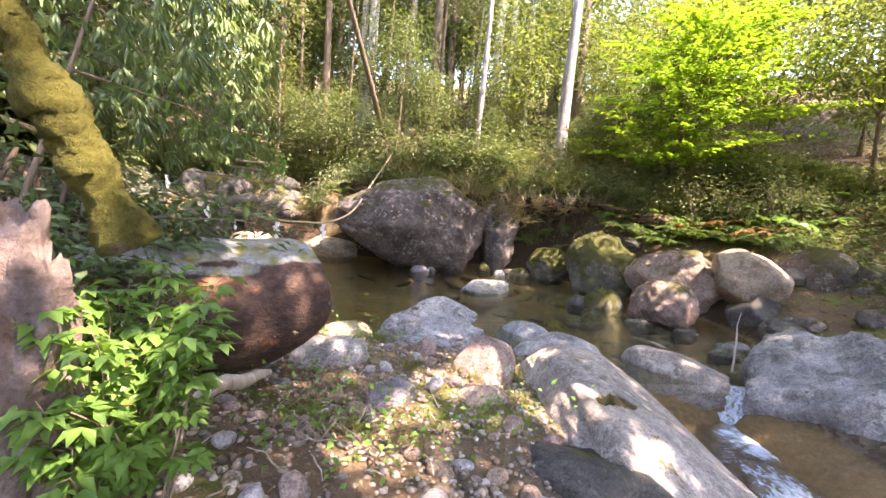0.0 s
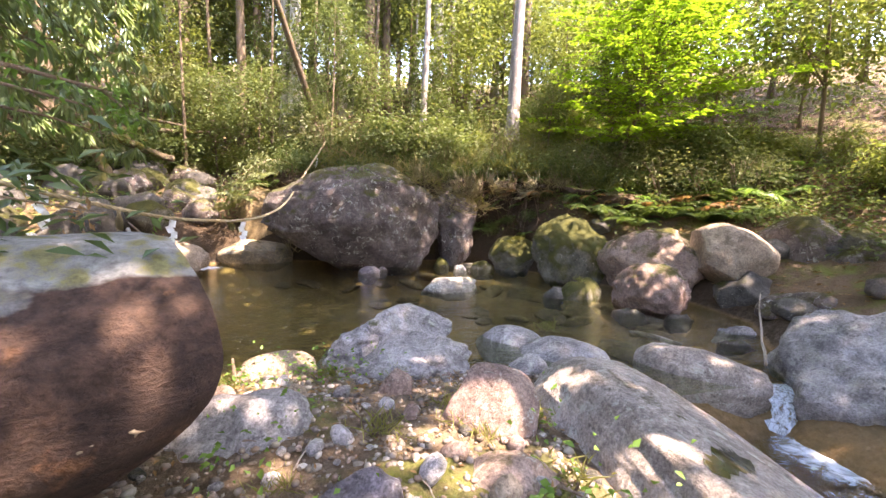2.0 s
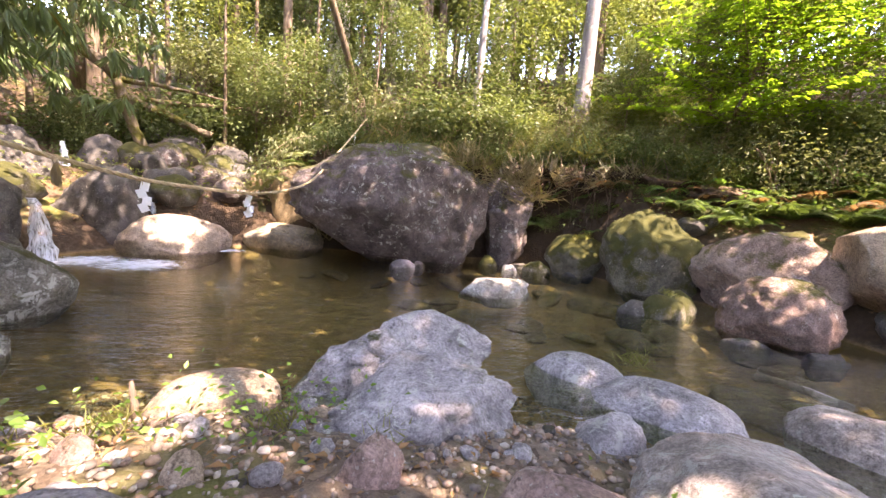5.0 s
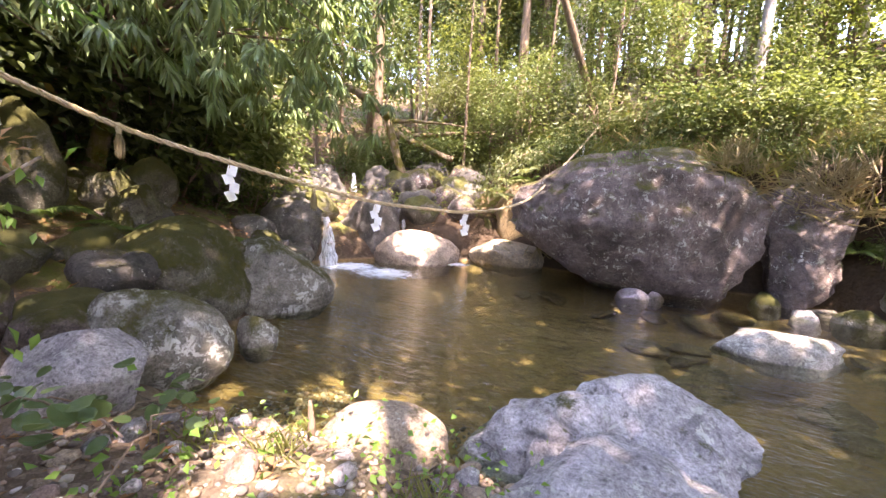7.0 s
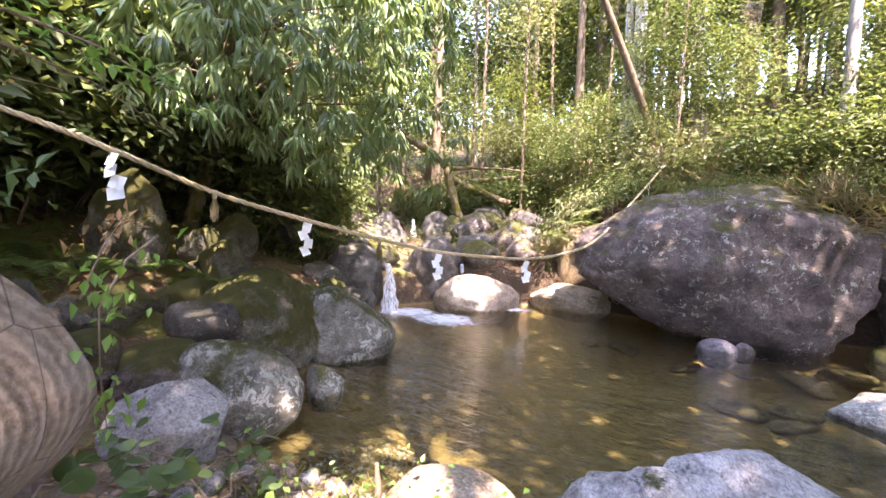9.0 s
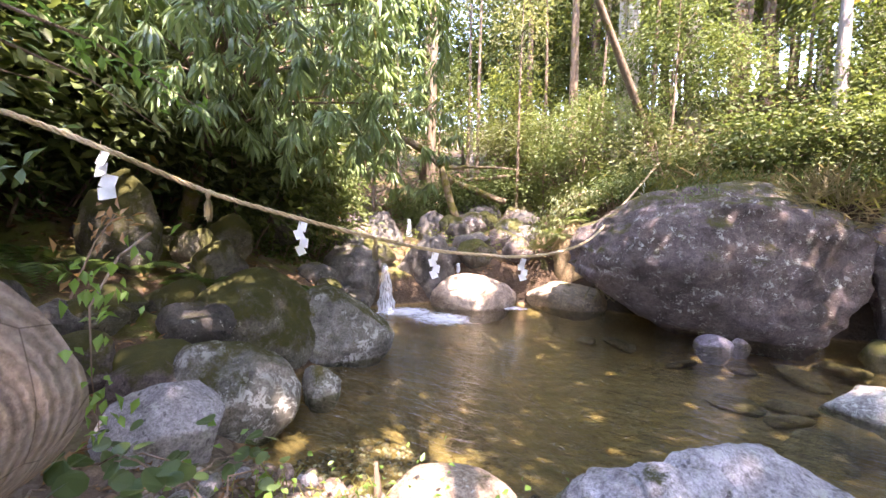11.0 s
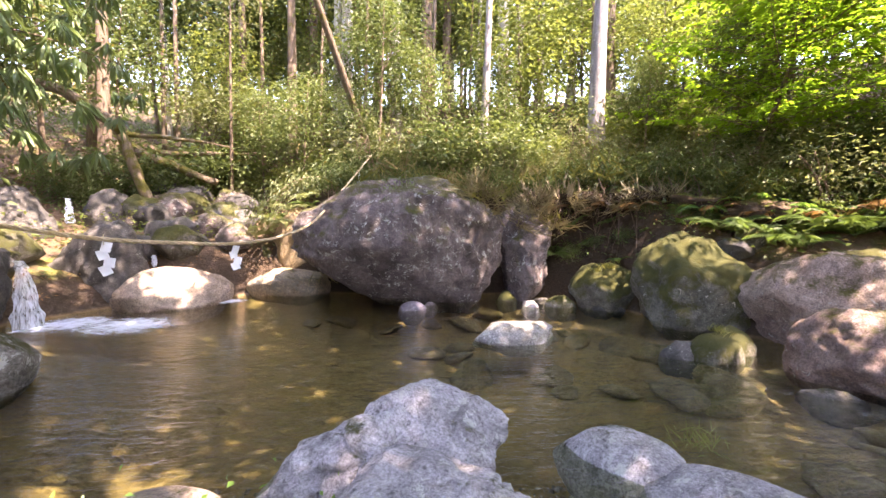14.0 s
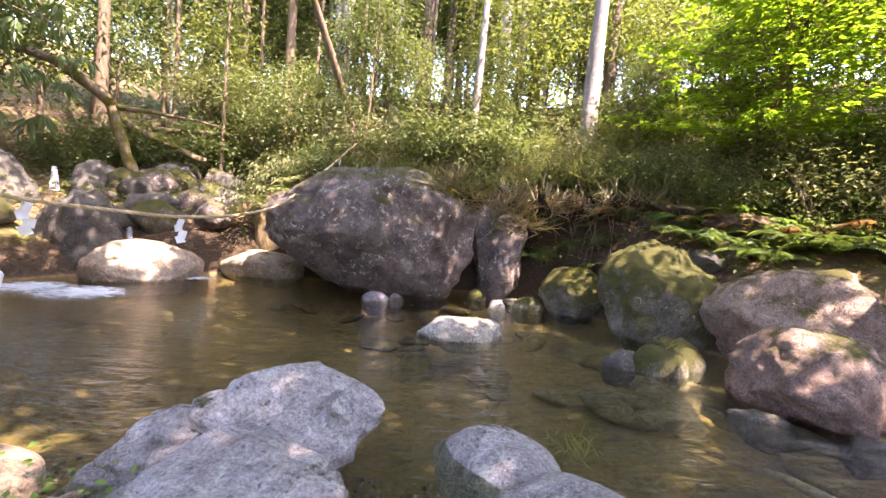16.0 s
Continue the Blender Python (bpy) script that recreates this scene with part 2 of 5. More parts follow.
def tube_data(points, radii, sides=8, seed=0, lumpy=0.0):
    """Vertices and faces of a tapering tube along points."""
    rng = np.random.default_rng(seed)
    pts = [Vector(p) for p in points]
    verts, faces = [], []
    ref = Vector((0.31, 0.95, 0.05))
    for i, p in enumerate(pts):
        d = (pts[min(i + 1, len(pts) - 1)] - pts[max(i - 1, 0)]).normalized()
        if abs(d.dot(ref)) > 0.95:
            ref = Vector((0.9, -0.2, 0.4))
        a = d.cross(ref).normalized()
        b = d.cross(a)
        for k in range(sides):
            th = 2 * math.pi * k / sides
            r = radii[i] * (1 + lumpy * rng.uniform(-1, 1))
            verts.append(p + (a * math.cos(th) + b * math.sin(th)) * r)
    n = len(pts)
    for i in range(n - 1):
        for k in range(sides):
            j = (k + 1) % sides
            faces.append((i * sides + k, i * sides + j, (i + 1) * sides + j, (i + 1) * sides + k))
    faces.append(tuple(range(sides))[::-1])
    faces.append(tuple(range((n - 1) * sides, n * sides)))
    return verts, faces


def merge(pieces):
    verts, faces = [], []
    for v, f in pieces:
        o = len(verts)
        verts.extend(v)
        faces.extend(tuple(i + o for i in q) for q in f)
    return verts, faces


def tube(name, points, radii, mat, parent=None, sides=8, seed=0, lumpy=0.0, label=""):
    return part(name, raw_mesh(name, *tube_data(points, radii, sides, seed, lumpy)), mat, parent, label)


def bend(a, b, n, sag, seed, rnd=0.0):
    """Points from a to b with a sag and some wander."""
    rng = np.random.default_rng(seed)
    a, b = Vector(a), Vector(b)
    out = []
    for i in range(n + 1):
        t = i / n
        w = math.sin(math.pi * t)
        out.append(a.lerp(b, t) + Vector((rng.uniform(-1, 1) * rnd * w, rng.uniform(-1, 1) * rnd * w, -sag * 4 * t * (1 - t) + rng.uniform(-1, 1) * rnd * w)))
    return out


def leaves_mesh(name, base, tip_dir, normal, length, width, fold=0.25):
    """Folded diamond leaves as numpy arrays: one island a leaf."""
    n = len(base)
    side = np.cross(tip_dir, normal)
    side /= np.linalg.norm(side, axis=1, keepdims=True) + 1e-9
    up = np.cross(side, tip_dir)
    L, W = length[:, None], width[:, None]
    mid = base + tip_dir * L * 0.45
    a, c = base, base + tip_dir * L - up * L * 0.12
    l = mid + side * W * 0.5 + up * W * fold
    r = mid - side * W * 0.5 + up * W * fold
    v = np.stack([a, l, c, r], axis=1).reshape(-1, 3)
    i = np.arange(n)[:, None] * 4
    tri = np.concatenate([i + [0, 2, 1], i + [0, 3, 2]], axis=1).reshape(-1, 3)
    me = bpy.data.meshes.new(name)
    me.vertices.add(len(v))
    me.vertices.foreach_set("co", v.astype(np.float32).ravel())
    me.loops.add(tri.size)
    me.loops.foreach_set("vertex_index", tri.astype(np.int32).ravel())
    me.polygons.add(len(tri))
    me.polygons.foreach_set("loop_start", np.arange(0, tri.size, 3, dtype=np.int32))
    me.update(calc_edges=True)
    return me


def unit(v):
    return v / (np.linalg.norm(v, axis=1, keepdims=True) + 1e-9)


# where the sun finds a way down through the crowns: place and radius
SUNNY = ((0.95, 1.35, 0.6, 0.26), (1.23, 2.31, 0.75, 0.2), (1.02, 1.0, 0.7, 0.2), (1.47, 0.25, 0.6, 0.22), (0.42, 1.95, 0.75, 0.42), (0.1, 2.6, 0.4, 0.25),
         (-1.45, 4.1, 0.28, 0.45), (-2.0, 3.6, 0.2, 0.42), (-1.9, 3.2, 0.3, 0.32), (-2.65, 5.4, -0.4, 0.6), (-3.6, 4.4, -0.2, 0.16), (-5.4, 11.6, 0.9, 0.65), (-3.3, 13.2, 0.7, 0.9),
         (-4.0, 14.2, 2.6, 1.3), (8.1, 6.0, 1.9, 0.8), (7.8, 7.2, 1.6, 0.3), (5.9, 6.0, 1.0, 0.3), (5.3, 7.4, -0.2, 0.45), (5.1, 11.2, 1.0, 0.5), (-0.9, 0.0, 0.7, 0.35), (-0.5, 0.8, 0.6, 0.28),
         (-0.2, 1.64, 0.5, 0.28), (-1.75, 1.1, 1.6, 0.12), (2.2, 8.5, 0.35, 0.25), (-2.05, -0.75, 1.9, 0.15), (-7.3, 5.4, 2.0, 0.25), (9.0, 11.0, 5.0, 4.0), (12.5, 8.0, 3.5, 2.6), (-4.6, 6.8, 4.5, 1.0), (-5.4, 5.8, 4.6, 0.6), (-6.8, 5.1, 1.7, 0.35), (-5.6, 4.7, 1.3, 0.2), (-7.6, 5.8, 2.2, 0.25), (-2.21, -0.66, 2.62, 0.16),
         (7.5, 12.5, 3.2, 1.3))


def sun_kept_off(p):
    """True for places that do not stand between the sun and a sunny spot."""
    ok = np.ones(len(p), bool)
    s = np.array(TO_SUN)
    wav = 1 + 0.35 * np.sin(p[:, 0] * 5.1 + 2 * np.sin(p[:, 1] * 3.3)) * np.sin(p[:, 2] * 4.7)
    for x, y, z, r in SUNNY:
        d = p - np.array((x, y, z))
        t = d @ s
        ok &= (t < 0) | (np.linalg.norm(d - np.outer(t, s), axis=1) > (r + 0.1) * wav)
    return ok


def leaf_cloud(name, centres, spread, per, length, width, seed, droop=0.3, flat=0.5, flatten=0.7, origin=None):
    """Leaves in clumps round the given centres, pointing outwards and down."""
    rng = np.random.default_rng(seed)
    c = np.repeat(np.asarray(centres, float), per, axis=0)
    off = rng.normal(size=c.shape) * np.array((1, 1, flatten)) * spread
    base = c + off
    if origin is not None:
        ok = sun_kept_off(base + np.array(origin))
        c, off, base = c[ok], off[ok], base[ok]
    d = unit(off) + rng.normal(size=c.shape) * 0.5
    d[:, 2] = d[:, 2] * 0.5 - droop
    d = unit(d)
    nrm = rng.normal(size=c.shape) * (1 - flat) + np.array((0, 0, 1)) * flat
    L = length * rng.uniform(0.6, 1.25, len(c))
    return leaves_mesh(name, base, d, unit(nrm + 1e-3), L, L * width / length)

# ---- ground, water ----
POOL = [(-3.4, 3.9), (-4.6, 5.2), (-5.2, 7.6), (-7.4, 9.6), (-6.4, 11.8), (-3.3, 13.6), (0, 13.0), (3, 13.2), (5.2, 11.2), (6.4, 8.8), (7.4, 6.3),
        (7.2, 4.9), (5.6, 3.4), (4.6, 2.0), (4.4, 0.2), (5.0, -4), (2.4, -4), (2.7, 0.4), (2.9, 3.0), (1.7, 4.0), (0.2, 4.3), (-1.2, 4.5), (-2.2, 4.2)]


def inside_by(px, py):
    """Signed distance to the stream's outline: positive in the water."""
    best = np.full(px.shape, 1e9)
    odd = np.zeros(px.shape, bool)
    for (x0, y0), (x1, y1) in zip(POOL, POOL[1:] + POOL[:1]):
        dx, dy = x1 - x0, y1 - y0
        t = np.clip(((px - x0) * dx + (py - y0) * dy) / (dx * dx + dy * dy), 0, 1)
        best = np.minimum(best, np.hypot(px - x0 - t * dx, py - y0 - t * dy))
        odd ^= ((y0 > py) != (y1 > py)) & (px < (x1 - x0) * (py - y0) / (y1 - y0 + 1e-12) + x0)
    return np.where(odd, best, -best)


def smooth(a, b, x):
    t = np.clip((x - a) / (b - a), 0, 1)
    return t * t * (3 - 2 * t)


def height(px, py):
    """The lie of the land: a pool in a wooded gully."""
    px, py = np.asarray(px, float), np.asarray(py, float)
    d = inside_by(px, py)
    out = np.maximum(-d, 0)
    ang = np.degrees(np.arctan2(py - 7.5, px))
    turns = (-180, -155, -125, -100, -70, -50, -15, 15, 40, 100, 120, 150, 180)
    step = np.interp(ang, turns, (0.2, 0.2, 0.08, 0.05, 0.05, 0.2, 0.3, 1.0, 2.7, 2.6, 1.0, 0.4, 0.2))
    slope = np.interp(ang, turns, (0.45, 0.42, 0.22, 0.15, 0.15, 0.25, 0.45, 0.5, 0.5, 0.5, 0.42, 0.42, 0.45))
    land = step * smooth(0, 1.2, out) + slope * np.minimum(out, 14) + 0.3 * np.clip(out - 14, 0, 60)
    land = land + 0.12 * np.maximum(0, 0.3 - py) * smooth(-8, -2, px) * smooth(5, 2, px) * smooth(-12, -2, py)
    bumps = 0.10 * np.sin(px * 1.7 + 0.6 * np.sin(py * 1.3)) * np.sin(py * 1.9 + px * 0.4) + 0.05 * np.sin(px * 4.3 + py * 2.1) * np.sin(py * 5.1 - px)
    land = land + bumps * smooth(0.2, 3, out)
    bed = -np.minimum(0.10 + 0.30 * np.maximum(d, 0), np.interp(px, (-6, -2, 1, 4), (0.5, 0.85, 0.75, 0.30))) - 0.5 * smooth(2.9, 2.2, py) * smooth(0, 0.8, d)
    bed = bed + 0.5 * bumps
    return np.where(d > 0, bed, land * 1.0 + 0.02 - 0.12 * smooth(0.5, 0, out))


def ground_z(x, y):
    return float(height(np.array([x]), np.array([y]))[0])


def warp(n, near, far, centre):
    u = np.linspace(-1, 1, n)
    k = 4.2
    return centre + near * u + (far - near) * np.sinh(k * u) / np.sinh(k) * np.abs(u) ** 1.5


gx, gy = warp(331, 15.0, 130.0, 0.5), warp(331, 13.0, 130.0, 6.0)
GX, GY = np.meshgrid(gx, gy)
GZ = height(GX, GY)
rough_rng = np.random.default_rng(5)
GZ = GZ + rough_rng.normal(size=GZ.shape) * 0.012
nn = len(gx)
cells = np.arange(nn * nn).reshape(nn, nn)
quads = np.stack([cells[:-1, :-1], cells[:-1, 1:], cells[1:, 1:], cells[1:, :-1]], axis=-1).reshape(-1, 4)


def ground_mat():
    b = Mat("forest floor")
    z = b.node("ShaderNodeSeparateXYZ", 2, Vector=b.where().outputs["Position"])
    patch, mid, fine = b.noise(0.9, 6, 0.65), b.noise(11, 6, 0.75), b.noise(55, 4, 0.8)
    litter = b.mix(mid, (0.045, 0.03, 0.02), (0.20, 0.13, 0.08))
    litter = b.mix(b.ramp(fine, (0.5, 0.0), (0.66, 0.6)), litter, (0.28, 0.20, 0.13))
    moss = b.mix(fine, (0.05, 0.07, 0.012), (0.20, 0.22, 0.04))
    land = b.mix(b.ramp(patch, (0.50, 0.0), (0.62, 0.85)), litter, moss)
    stones = b.node("ShaderNodeTexVoronoi", 1, Vector=b.where().outputs["Position"], Scale=16.0)
    gravel = b.mix(b.node("ShaderNodeSeparateColor", 0, Color=stones), (0.095, 0.072, 0.056), (0.28, 0.22, 0.17))
    gravel = b.mix(0.5, gravel, b.ramp(fine, (0.3, 0.25), (0.7, 0.75)), "OVERLAY")
    low = b.ramp(b.math("ADD", z, b.math("MULTIPLY", patch, 0.5)), (0.35, 1.0), (0.85, 0.0))
    col = b.mix(low, land, gravel)
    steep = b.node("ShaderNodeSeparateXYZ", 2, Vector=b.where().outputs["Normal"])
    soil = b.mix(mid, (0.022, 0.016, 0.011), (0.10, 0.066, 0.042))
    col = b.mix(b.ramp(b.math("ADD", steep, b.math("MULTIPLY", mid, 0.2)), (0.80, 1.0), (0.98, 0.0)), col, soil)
    bed = b.mix(b.noise(1.6, 4, 0.6), (0.13, 0.11, 0.06), (0.46, 0.27, 0.12))
    bed = b.mix(0.5, bed, b.ramp(mid, (0.3, 0.25), (0.7, 0.75)), "OVERLAY")
    col = b.mix(b.ramp(z, (0.0, 0.75), (0.06, 0.0)), col, bed)
    cellh = b.node("ShaderNodeTexVoronoi", 0, Vector=b.where().outputs["Position"], Scale=16.0)
    h = b.math("ADD", b.math("MULTIPLY", mid, 1.0), b.math("SUBTRACT", b.math("MULTIPLY", fine, 0.5), b.math("MULTIPLY", cellh, 0.6)))
    return b.done(b.principled(col, 0.9, b.bump(h, 0.9, 0.05), 0.25))


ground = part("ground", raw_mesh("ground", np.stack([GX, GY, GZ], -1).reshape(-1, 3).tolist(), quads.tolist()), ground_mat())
tagged(ground, "forest floor of leaf litter, moss and gravel with a stream bed", "ground", "", "structure")


def water_mat(name, scale, strength, tint):
    """Clear brownish water: ripples, a mirror at low angles."""
    b = Mat(name)
    stretch = b.node("ShaderNodeMapping", Vector=b.where().outputs["Position"])
    stretch.node.inputs["Scale"].default_value = (0.55, 1.5, 1)
    east = b.node("ShaderNodeSeparateXYZ", 0, Vector=b.where().outputs["Position"])
    h = b.math("ADD", b.noise(scale, 3, 0.5, stretch, 0.4), b.math("MULTIPLY", b.noise(scale * 3.5, 3, 0.55, stretch), 0.32))
    h = b.math("MULTIPLY", h, b.ramp(b.math("MULTIPLY", east, 0.1), (0.28, 0.45), (0.52, 1.0)))
    n = b.bump(h, strength, 0.17)
    f = b.node("ShaderNodeFresnel", IOR=1.33, Normal=n)
    clear = b.node("ShaderNodeBsdfTransparent", Color=tint)
    mirror = b.node("ShaderNodeBsdfGlossy", Color=(1, 1, 1), Roughness=0.03, Normal=n)
    return b.done(b.blend(f, clear, mirror))


def sheet(name, x0, x1, y0, y1, z, step, keep, mat, lift=None):
    xs, ys = np.arange(x0, x1, step), np.arange(y0, y1, step)
    X, Y = np.meshgrid(xs, ys)
    Z = np.full(X.shape, z) if lift is None else lift(X, Y)
    idx = np.arange(X.size).reshape(X.shape)
    q = np.stack([idx[:-1, :-1], idx[:-1, 1:], idx[1:, 1:], idx[1:, :-1]], axis=-1)
    ok = keep(X[:-1, :-1] + step / 2, Y[:-1, :-1] + step / 2)
    me = raw_mesh(name, np.stack([X, Y, Z], -1).reshape(-1, 3).tolist(), q[ok].tolist())
    bm = bmesh.new()
    bm.from_mesh(me)
    bmesh.ops.delete(bm, geom=[v for v in bm.verts if not v.link_faces], context="VERTS")
    bm.to_mesh(me)
    bm.free()
    return part(name, me, mat)


WATER = water_mat("pool water", 5.0, 0.8, (0.71, 0.77, 0.61))
RAPID = water_mat("running water", 7.0, 0.8, (0.86, 0.85, 0.78))
pool = sheet("water", -9, 9, 2.7, 14.5, 0.0, 0.2, lambda x, y: inside_by(x, y) > -0.9, WATER)
tagged(pool, "clear greenish brown pool water with ripples", "water", "", "structure")
lower = sheet("water_lower", 2.0, 6.0, -4.5, 2.5, -0.42, 0.2, lambda x, y: inside_by(x, y) > -0.8, RAPID)
tagged(lower, "running water of the stream below the pool", "water", "", "structure")


# ---- boulders ----
def great_shape(v):
    """Low and lifted at one end, highest past the middle, undercut in front."""
    v = np.sign(v) * np.abs(v) ** 0.85
    up = v[:, 2] > 0
    v[:, 2] *= np.where(up, np.interp(v[:, 0], (-1, -0.5, 0.1, 0.45, 1), (0.62, 0.74, 0.96, 1.04, 0.86)), np.interp(v[:, 0], (-1, -0.2, 1), (0.3, 0.95, 1.0)))
    under = np.clip(-v[:, 2], 0, 1) * np.clip(-v[:, 1], 0, 1)
    v[:, 1] += under * 0.75
    return v


def slab_shape(v):
    """A ridge that falls off to one side."""
    v = np.sign(v) * np.abs(v) ** 0.72
    v[:, 2] *= 1.0 - 0.12 * np.abs(v[:, 0])
    return v


def ridge_shape(v):
    """Flat planes that meet along a ridge near one edge."""
    v = np.sign(v) * np.abs(v) ** 0.66
    top = v[:, 2] > 0
    v[:, 2] = np.where(top, v[:, 2] * (1.0 - 0.42 * np.clip(v[:, 0] + 0.45, 0, 2) - 0.25 * np.clip(-0.45 - v[:, 0], 0, 1) - 0.16 * np.clip(-v[:, 1], 0, 1)), v[:, 2])
    return v


rock("boulder", -0.02, 12.6, 0.0, 3.5, 2.8, 1.7, -6, GREAT, 3, "huge weathered purplish brown boulder at the pool's edge", 6, 14, 0.11, great_shape, 0.15, 0, 0, 0.02)
rock("boulder", 3.5, 12.6, 0.0, 2.65, 0.85, 0.85, -10, GREAT, 8, "upright weathered boulder with hanging roots", 5, 22, 0.2, None, 0.2, 0, 0, 0.05)
rock("boulder", 5.3, 11.3, -0.1, 1.1, 0.95, 0.7, -25, MOSSY, 12, "low mossy boulder under grass at the waterline", 4)
rock("boulder", 6.3, 9.6, 0.0, 1.95, 1.2, 1.0, -36, MOSSY, 14, "dark green mossy boulder below the bank", 5)
rock("boulder", 7.6, 7.6, 0.0, 1.72, 1.45, 0.95, -50, rock_mat("pink mossy stone", (0.22, 0.15, 0.125), (0.36, 0.27, 0.23), 0.3, 0.5), 17, "large pinkish boulder with moss on top", 5)
rock("boulder", 6.1, 6.2, -0.1, 1.06, 0.78, 0.64, -50, rock_mat("pink stone with yellow moss", (0.17, 0.11, 0.095), (0.32, 0.23, 0.20), 0.35, 0.5), 21, "rounded pinkish boulder with yellow moss", 5, 6)
rock("boulder", 8.2, 6.05, 0.6, 1.98, 0.86, 0.78, -40, TAN, 23, "blocky tan boulder lit by the sun", 5, 26, 0.05, slab_shape, 0.2, 0, 10)
rock("boulder", 5.95, 1.8, -1.0, 1.2, 1.55, 1.4, -50, GREY, 27, "large grey rounded boulder beside the cascade", 6, 6, 0.13)
rock("rock", 4.15, 3.3, -0.6, 0.36, 0.85, 0.5, -42, PALE, 29, "flat lichen rock at the lip of the cascade", 5, 8, 0.06, slab_shape)
slab = rock("boulder", 1.80, 1.5, -0.5, 0.86, 1.22, 1.95, -9, PALE, 31, "large sloping granite slab with pale lichen patches", 6, 22, 0.06, ridge_shape, 0.2, 2, 4, 0.012)


def puddle(stone, cx, cy, a, b, turn, label):
    """A shallow pool in a hollow: the stone's own top faces, 5 mm up."""
    m = stone.matrix_basis
    me = stone.data
    keep, verts, faces = {}, [], []
    for p in me.polygons:
        q = m @ p.center - Vector((cx, cy, 0))
        u, v = q.x * math.cos(turn) + q.y * math.sin(turn), -q.x * math.sin(turn) + q.y * math.cos(turn)
        if (m.to_3x3() @ p.normal).z > 0.4 and (u / a) ** 2 + (v / b) ** 2 < 1 + 0.3 * noise.noise(q * 6):
            for i in p.vertices:
                if i not in keep:
                    keep[i] = len(verts)
                    verts.append(m @ me.vertices[i].co + Vector((0, 0, 0.005)))
            faces.append([keep[i] for i in p.vertices])
    w = Mat("wet algae film")
    n = w.noise(9, 4)
    ob = part("puddle", raw_mesh("puddle", verts, faces), w.done(w.principled(w.mix(n, (0.03, 0.026, 0.014), (0.09, 0.075, 0.035)), 0.08, None, 0.5)))
    tagged(ob, label, "puddle", "", "structure")


puddle(slab, 1.50, 0.86, 0.30, 0.10, 0.35, "shallow dark puddle in a hollow of the slab")
rock("boulder", -0.02, 5.0, -0.4, 0.56, 1.08, 0.85, 0, GREY, 33, "grey granite rock with a peak, cracked across", 6, 24, 0.10, None, 0.2, 0, 0, 0.10)
rock("boulder", 0.1, 3.95, -0.4, 0.46, 0.78, 0.8, -30, GREY, 34, "grey granite rock with a rough cracked surface", 6, 24, 0.14, slab_shape, 0.2, 0, 0, 0.10)
rock("rock", 2.02, 4.95, -0.4, 0.20, 0.58, 0.40, -38, GREY, 35, "smooth grey slab lying in the water", 5, 6, 0.04, slab_shape)
rock("rock", 2.48, 4.15, -0.4, 0.24, 0.78, 0.42, -40, GREY, 36, "smooth long grey slab lying in the water", 5, 6, 0.04, slab_shape)
rock("rock", 1.6, 3.55, -0.3, 0.34, 0.28, 0.42, -38, GREY, 37, "wedge-shaped grey rock at the waterline", 4)
rock("boulder", 0.47, 2.2, 0.15, 0.86, 0.42, 0.36, -25, PINK, 39, "rounded pale pink boulder with lichen", 4, 5, 0.06)
rock("rock", 0.25, 1.25, 0.2, 0.62, 0.42, 0.30, -15, PINK, 40, "flat pinkish rock on the gravel", 4)
rock("rock", -0.70, 1.22, 0.3, 0.70, 0.29, 0.24, 0, PURPLE, 41, "purplish rounded rock on the gravel", 4)
rock("rock", -1.5, 2.25, 0.2, 0.78, 0.50, 0.40, 10, GREY, 42, "grey lichen-flecked rock on the bank", 4)
rock("rock", -1.52, 4.2, -0.1, 0.31, 0.50, 0.34, 15, TAN, 43, "smooth beige rock lit by the sun", 4, 5, 0.05)
rock("rock", -0.25, 3.0, 0.1, 0.52, 0.22, 0.18, 0, PINK, 44, "small round pinkish rock", 3)
rock("rock", 0.9, 0.1, 0.2, 0.62, 0.6, 0.4, -30, DARK, 45, "dark rock beside the path", 4)
rock("rock", 2.15, 8.6, -0.15, 0.34, 0.88, 0.5, 10, rock_mat("pale stone with a moss patch", (0.20, 0.19, 0.18), (0.38, 0.36, 0.34), 0.6, 0.3), 47, "flat pale rock with a moss patch in the pool", 4, 8, 0.1)
for args in ((0.30, 11.15, 0.20, 0.33, 0.24, PURPLE), (0.76, 11.7, 0.11, 0.22, 0.16, PURPLE), (2.9, 12.3, 0.26, 0.36, 0.28, MOSSY), (3.35, 11.5, 0.14, 0.30, 0.24, GREY),
             (4.1, 11.4, 0.35, 0.40, 0.30, MOSSY), (4.5, 7.5, 0.25, 0.33, 0.25, DARK), (5.0, 7.4, 0.42, 0.45, 0.34, MOSSY), (5.5, 7.7, 0.42, 0.45, 0.34, MOSSY)):
    x, y, top, a, c, m = args
    rock("rock", x, y, -0.25, top, a, c, 37 * x, m, int(x * 91), "small rock standing in the shallow water", 3)
rock("boulder", 9.8, 5.7, 0.7, 2.2, 0.95, 0.85, -50, GREAT, 51, "brown boulder on the shaded bank", 4)
rock("boulder", 13.0, 7.2, 1.2, 2.5, 1.0, 0.8, -50, GREAT, 52, "brown boulder in the shade of bushes", 4)
rock("boulder", 9.75, 4.5, 0.4, 1.6, 0.95, 0.75, -56, GREAT, 53, "grey brown boulder on the bank", 4)
rock("rock", 8.0, 5.4, 0.1, 0.95, 0.66, 0.5, -47, DARK, 54, "dark rock between boulders", 4)
rock("rock", 7.9, 4.1, 0.1, 0.8, 0.86, 0.55, -51, GREAT, 55, "low brown rock at the stream's edge", 4)

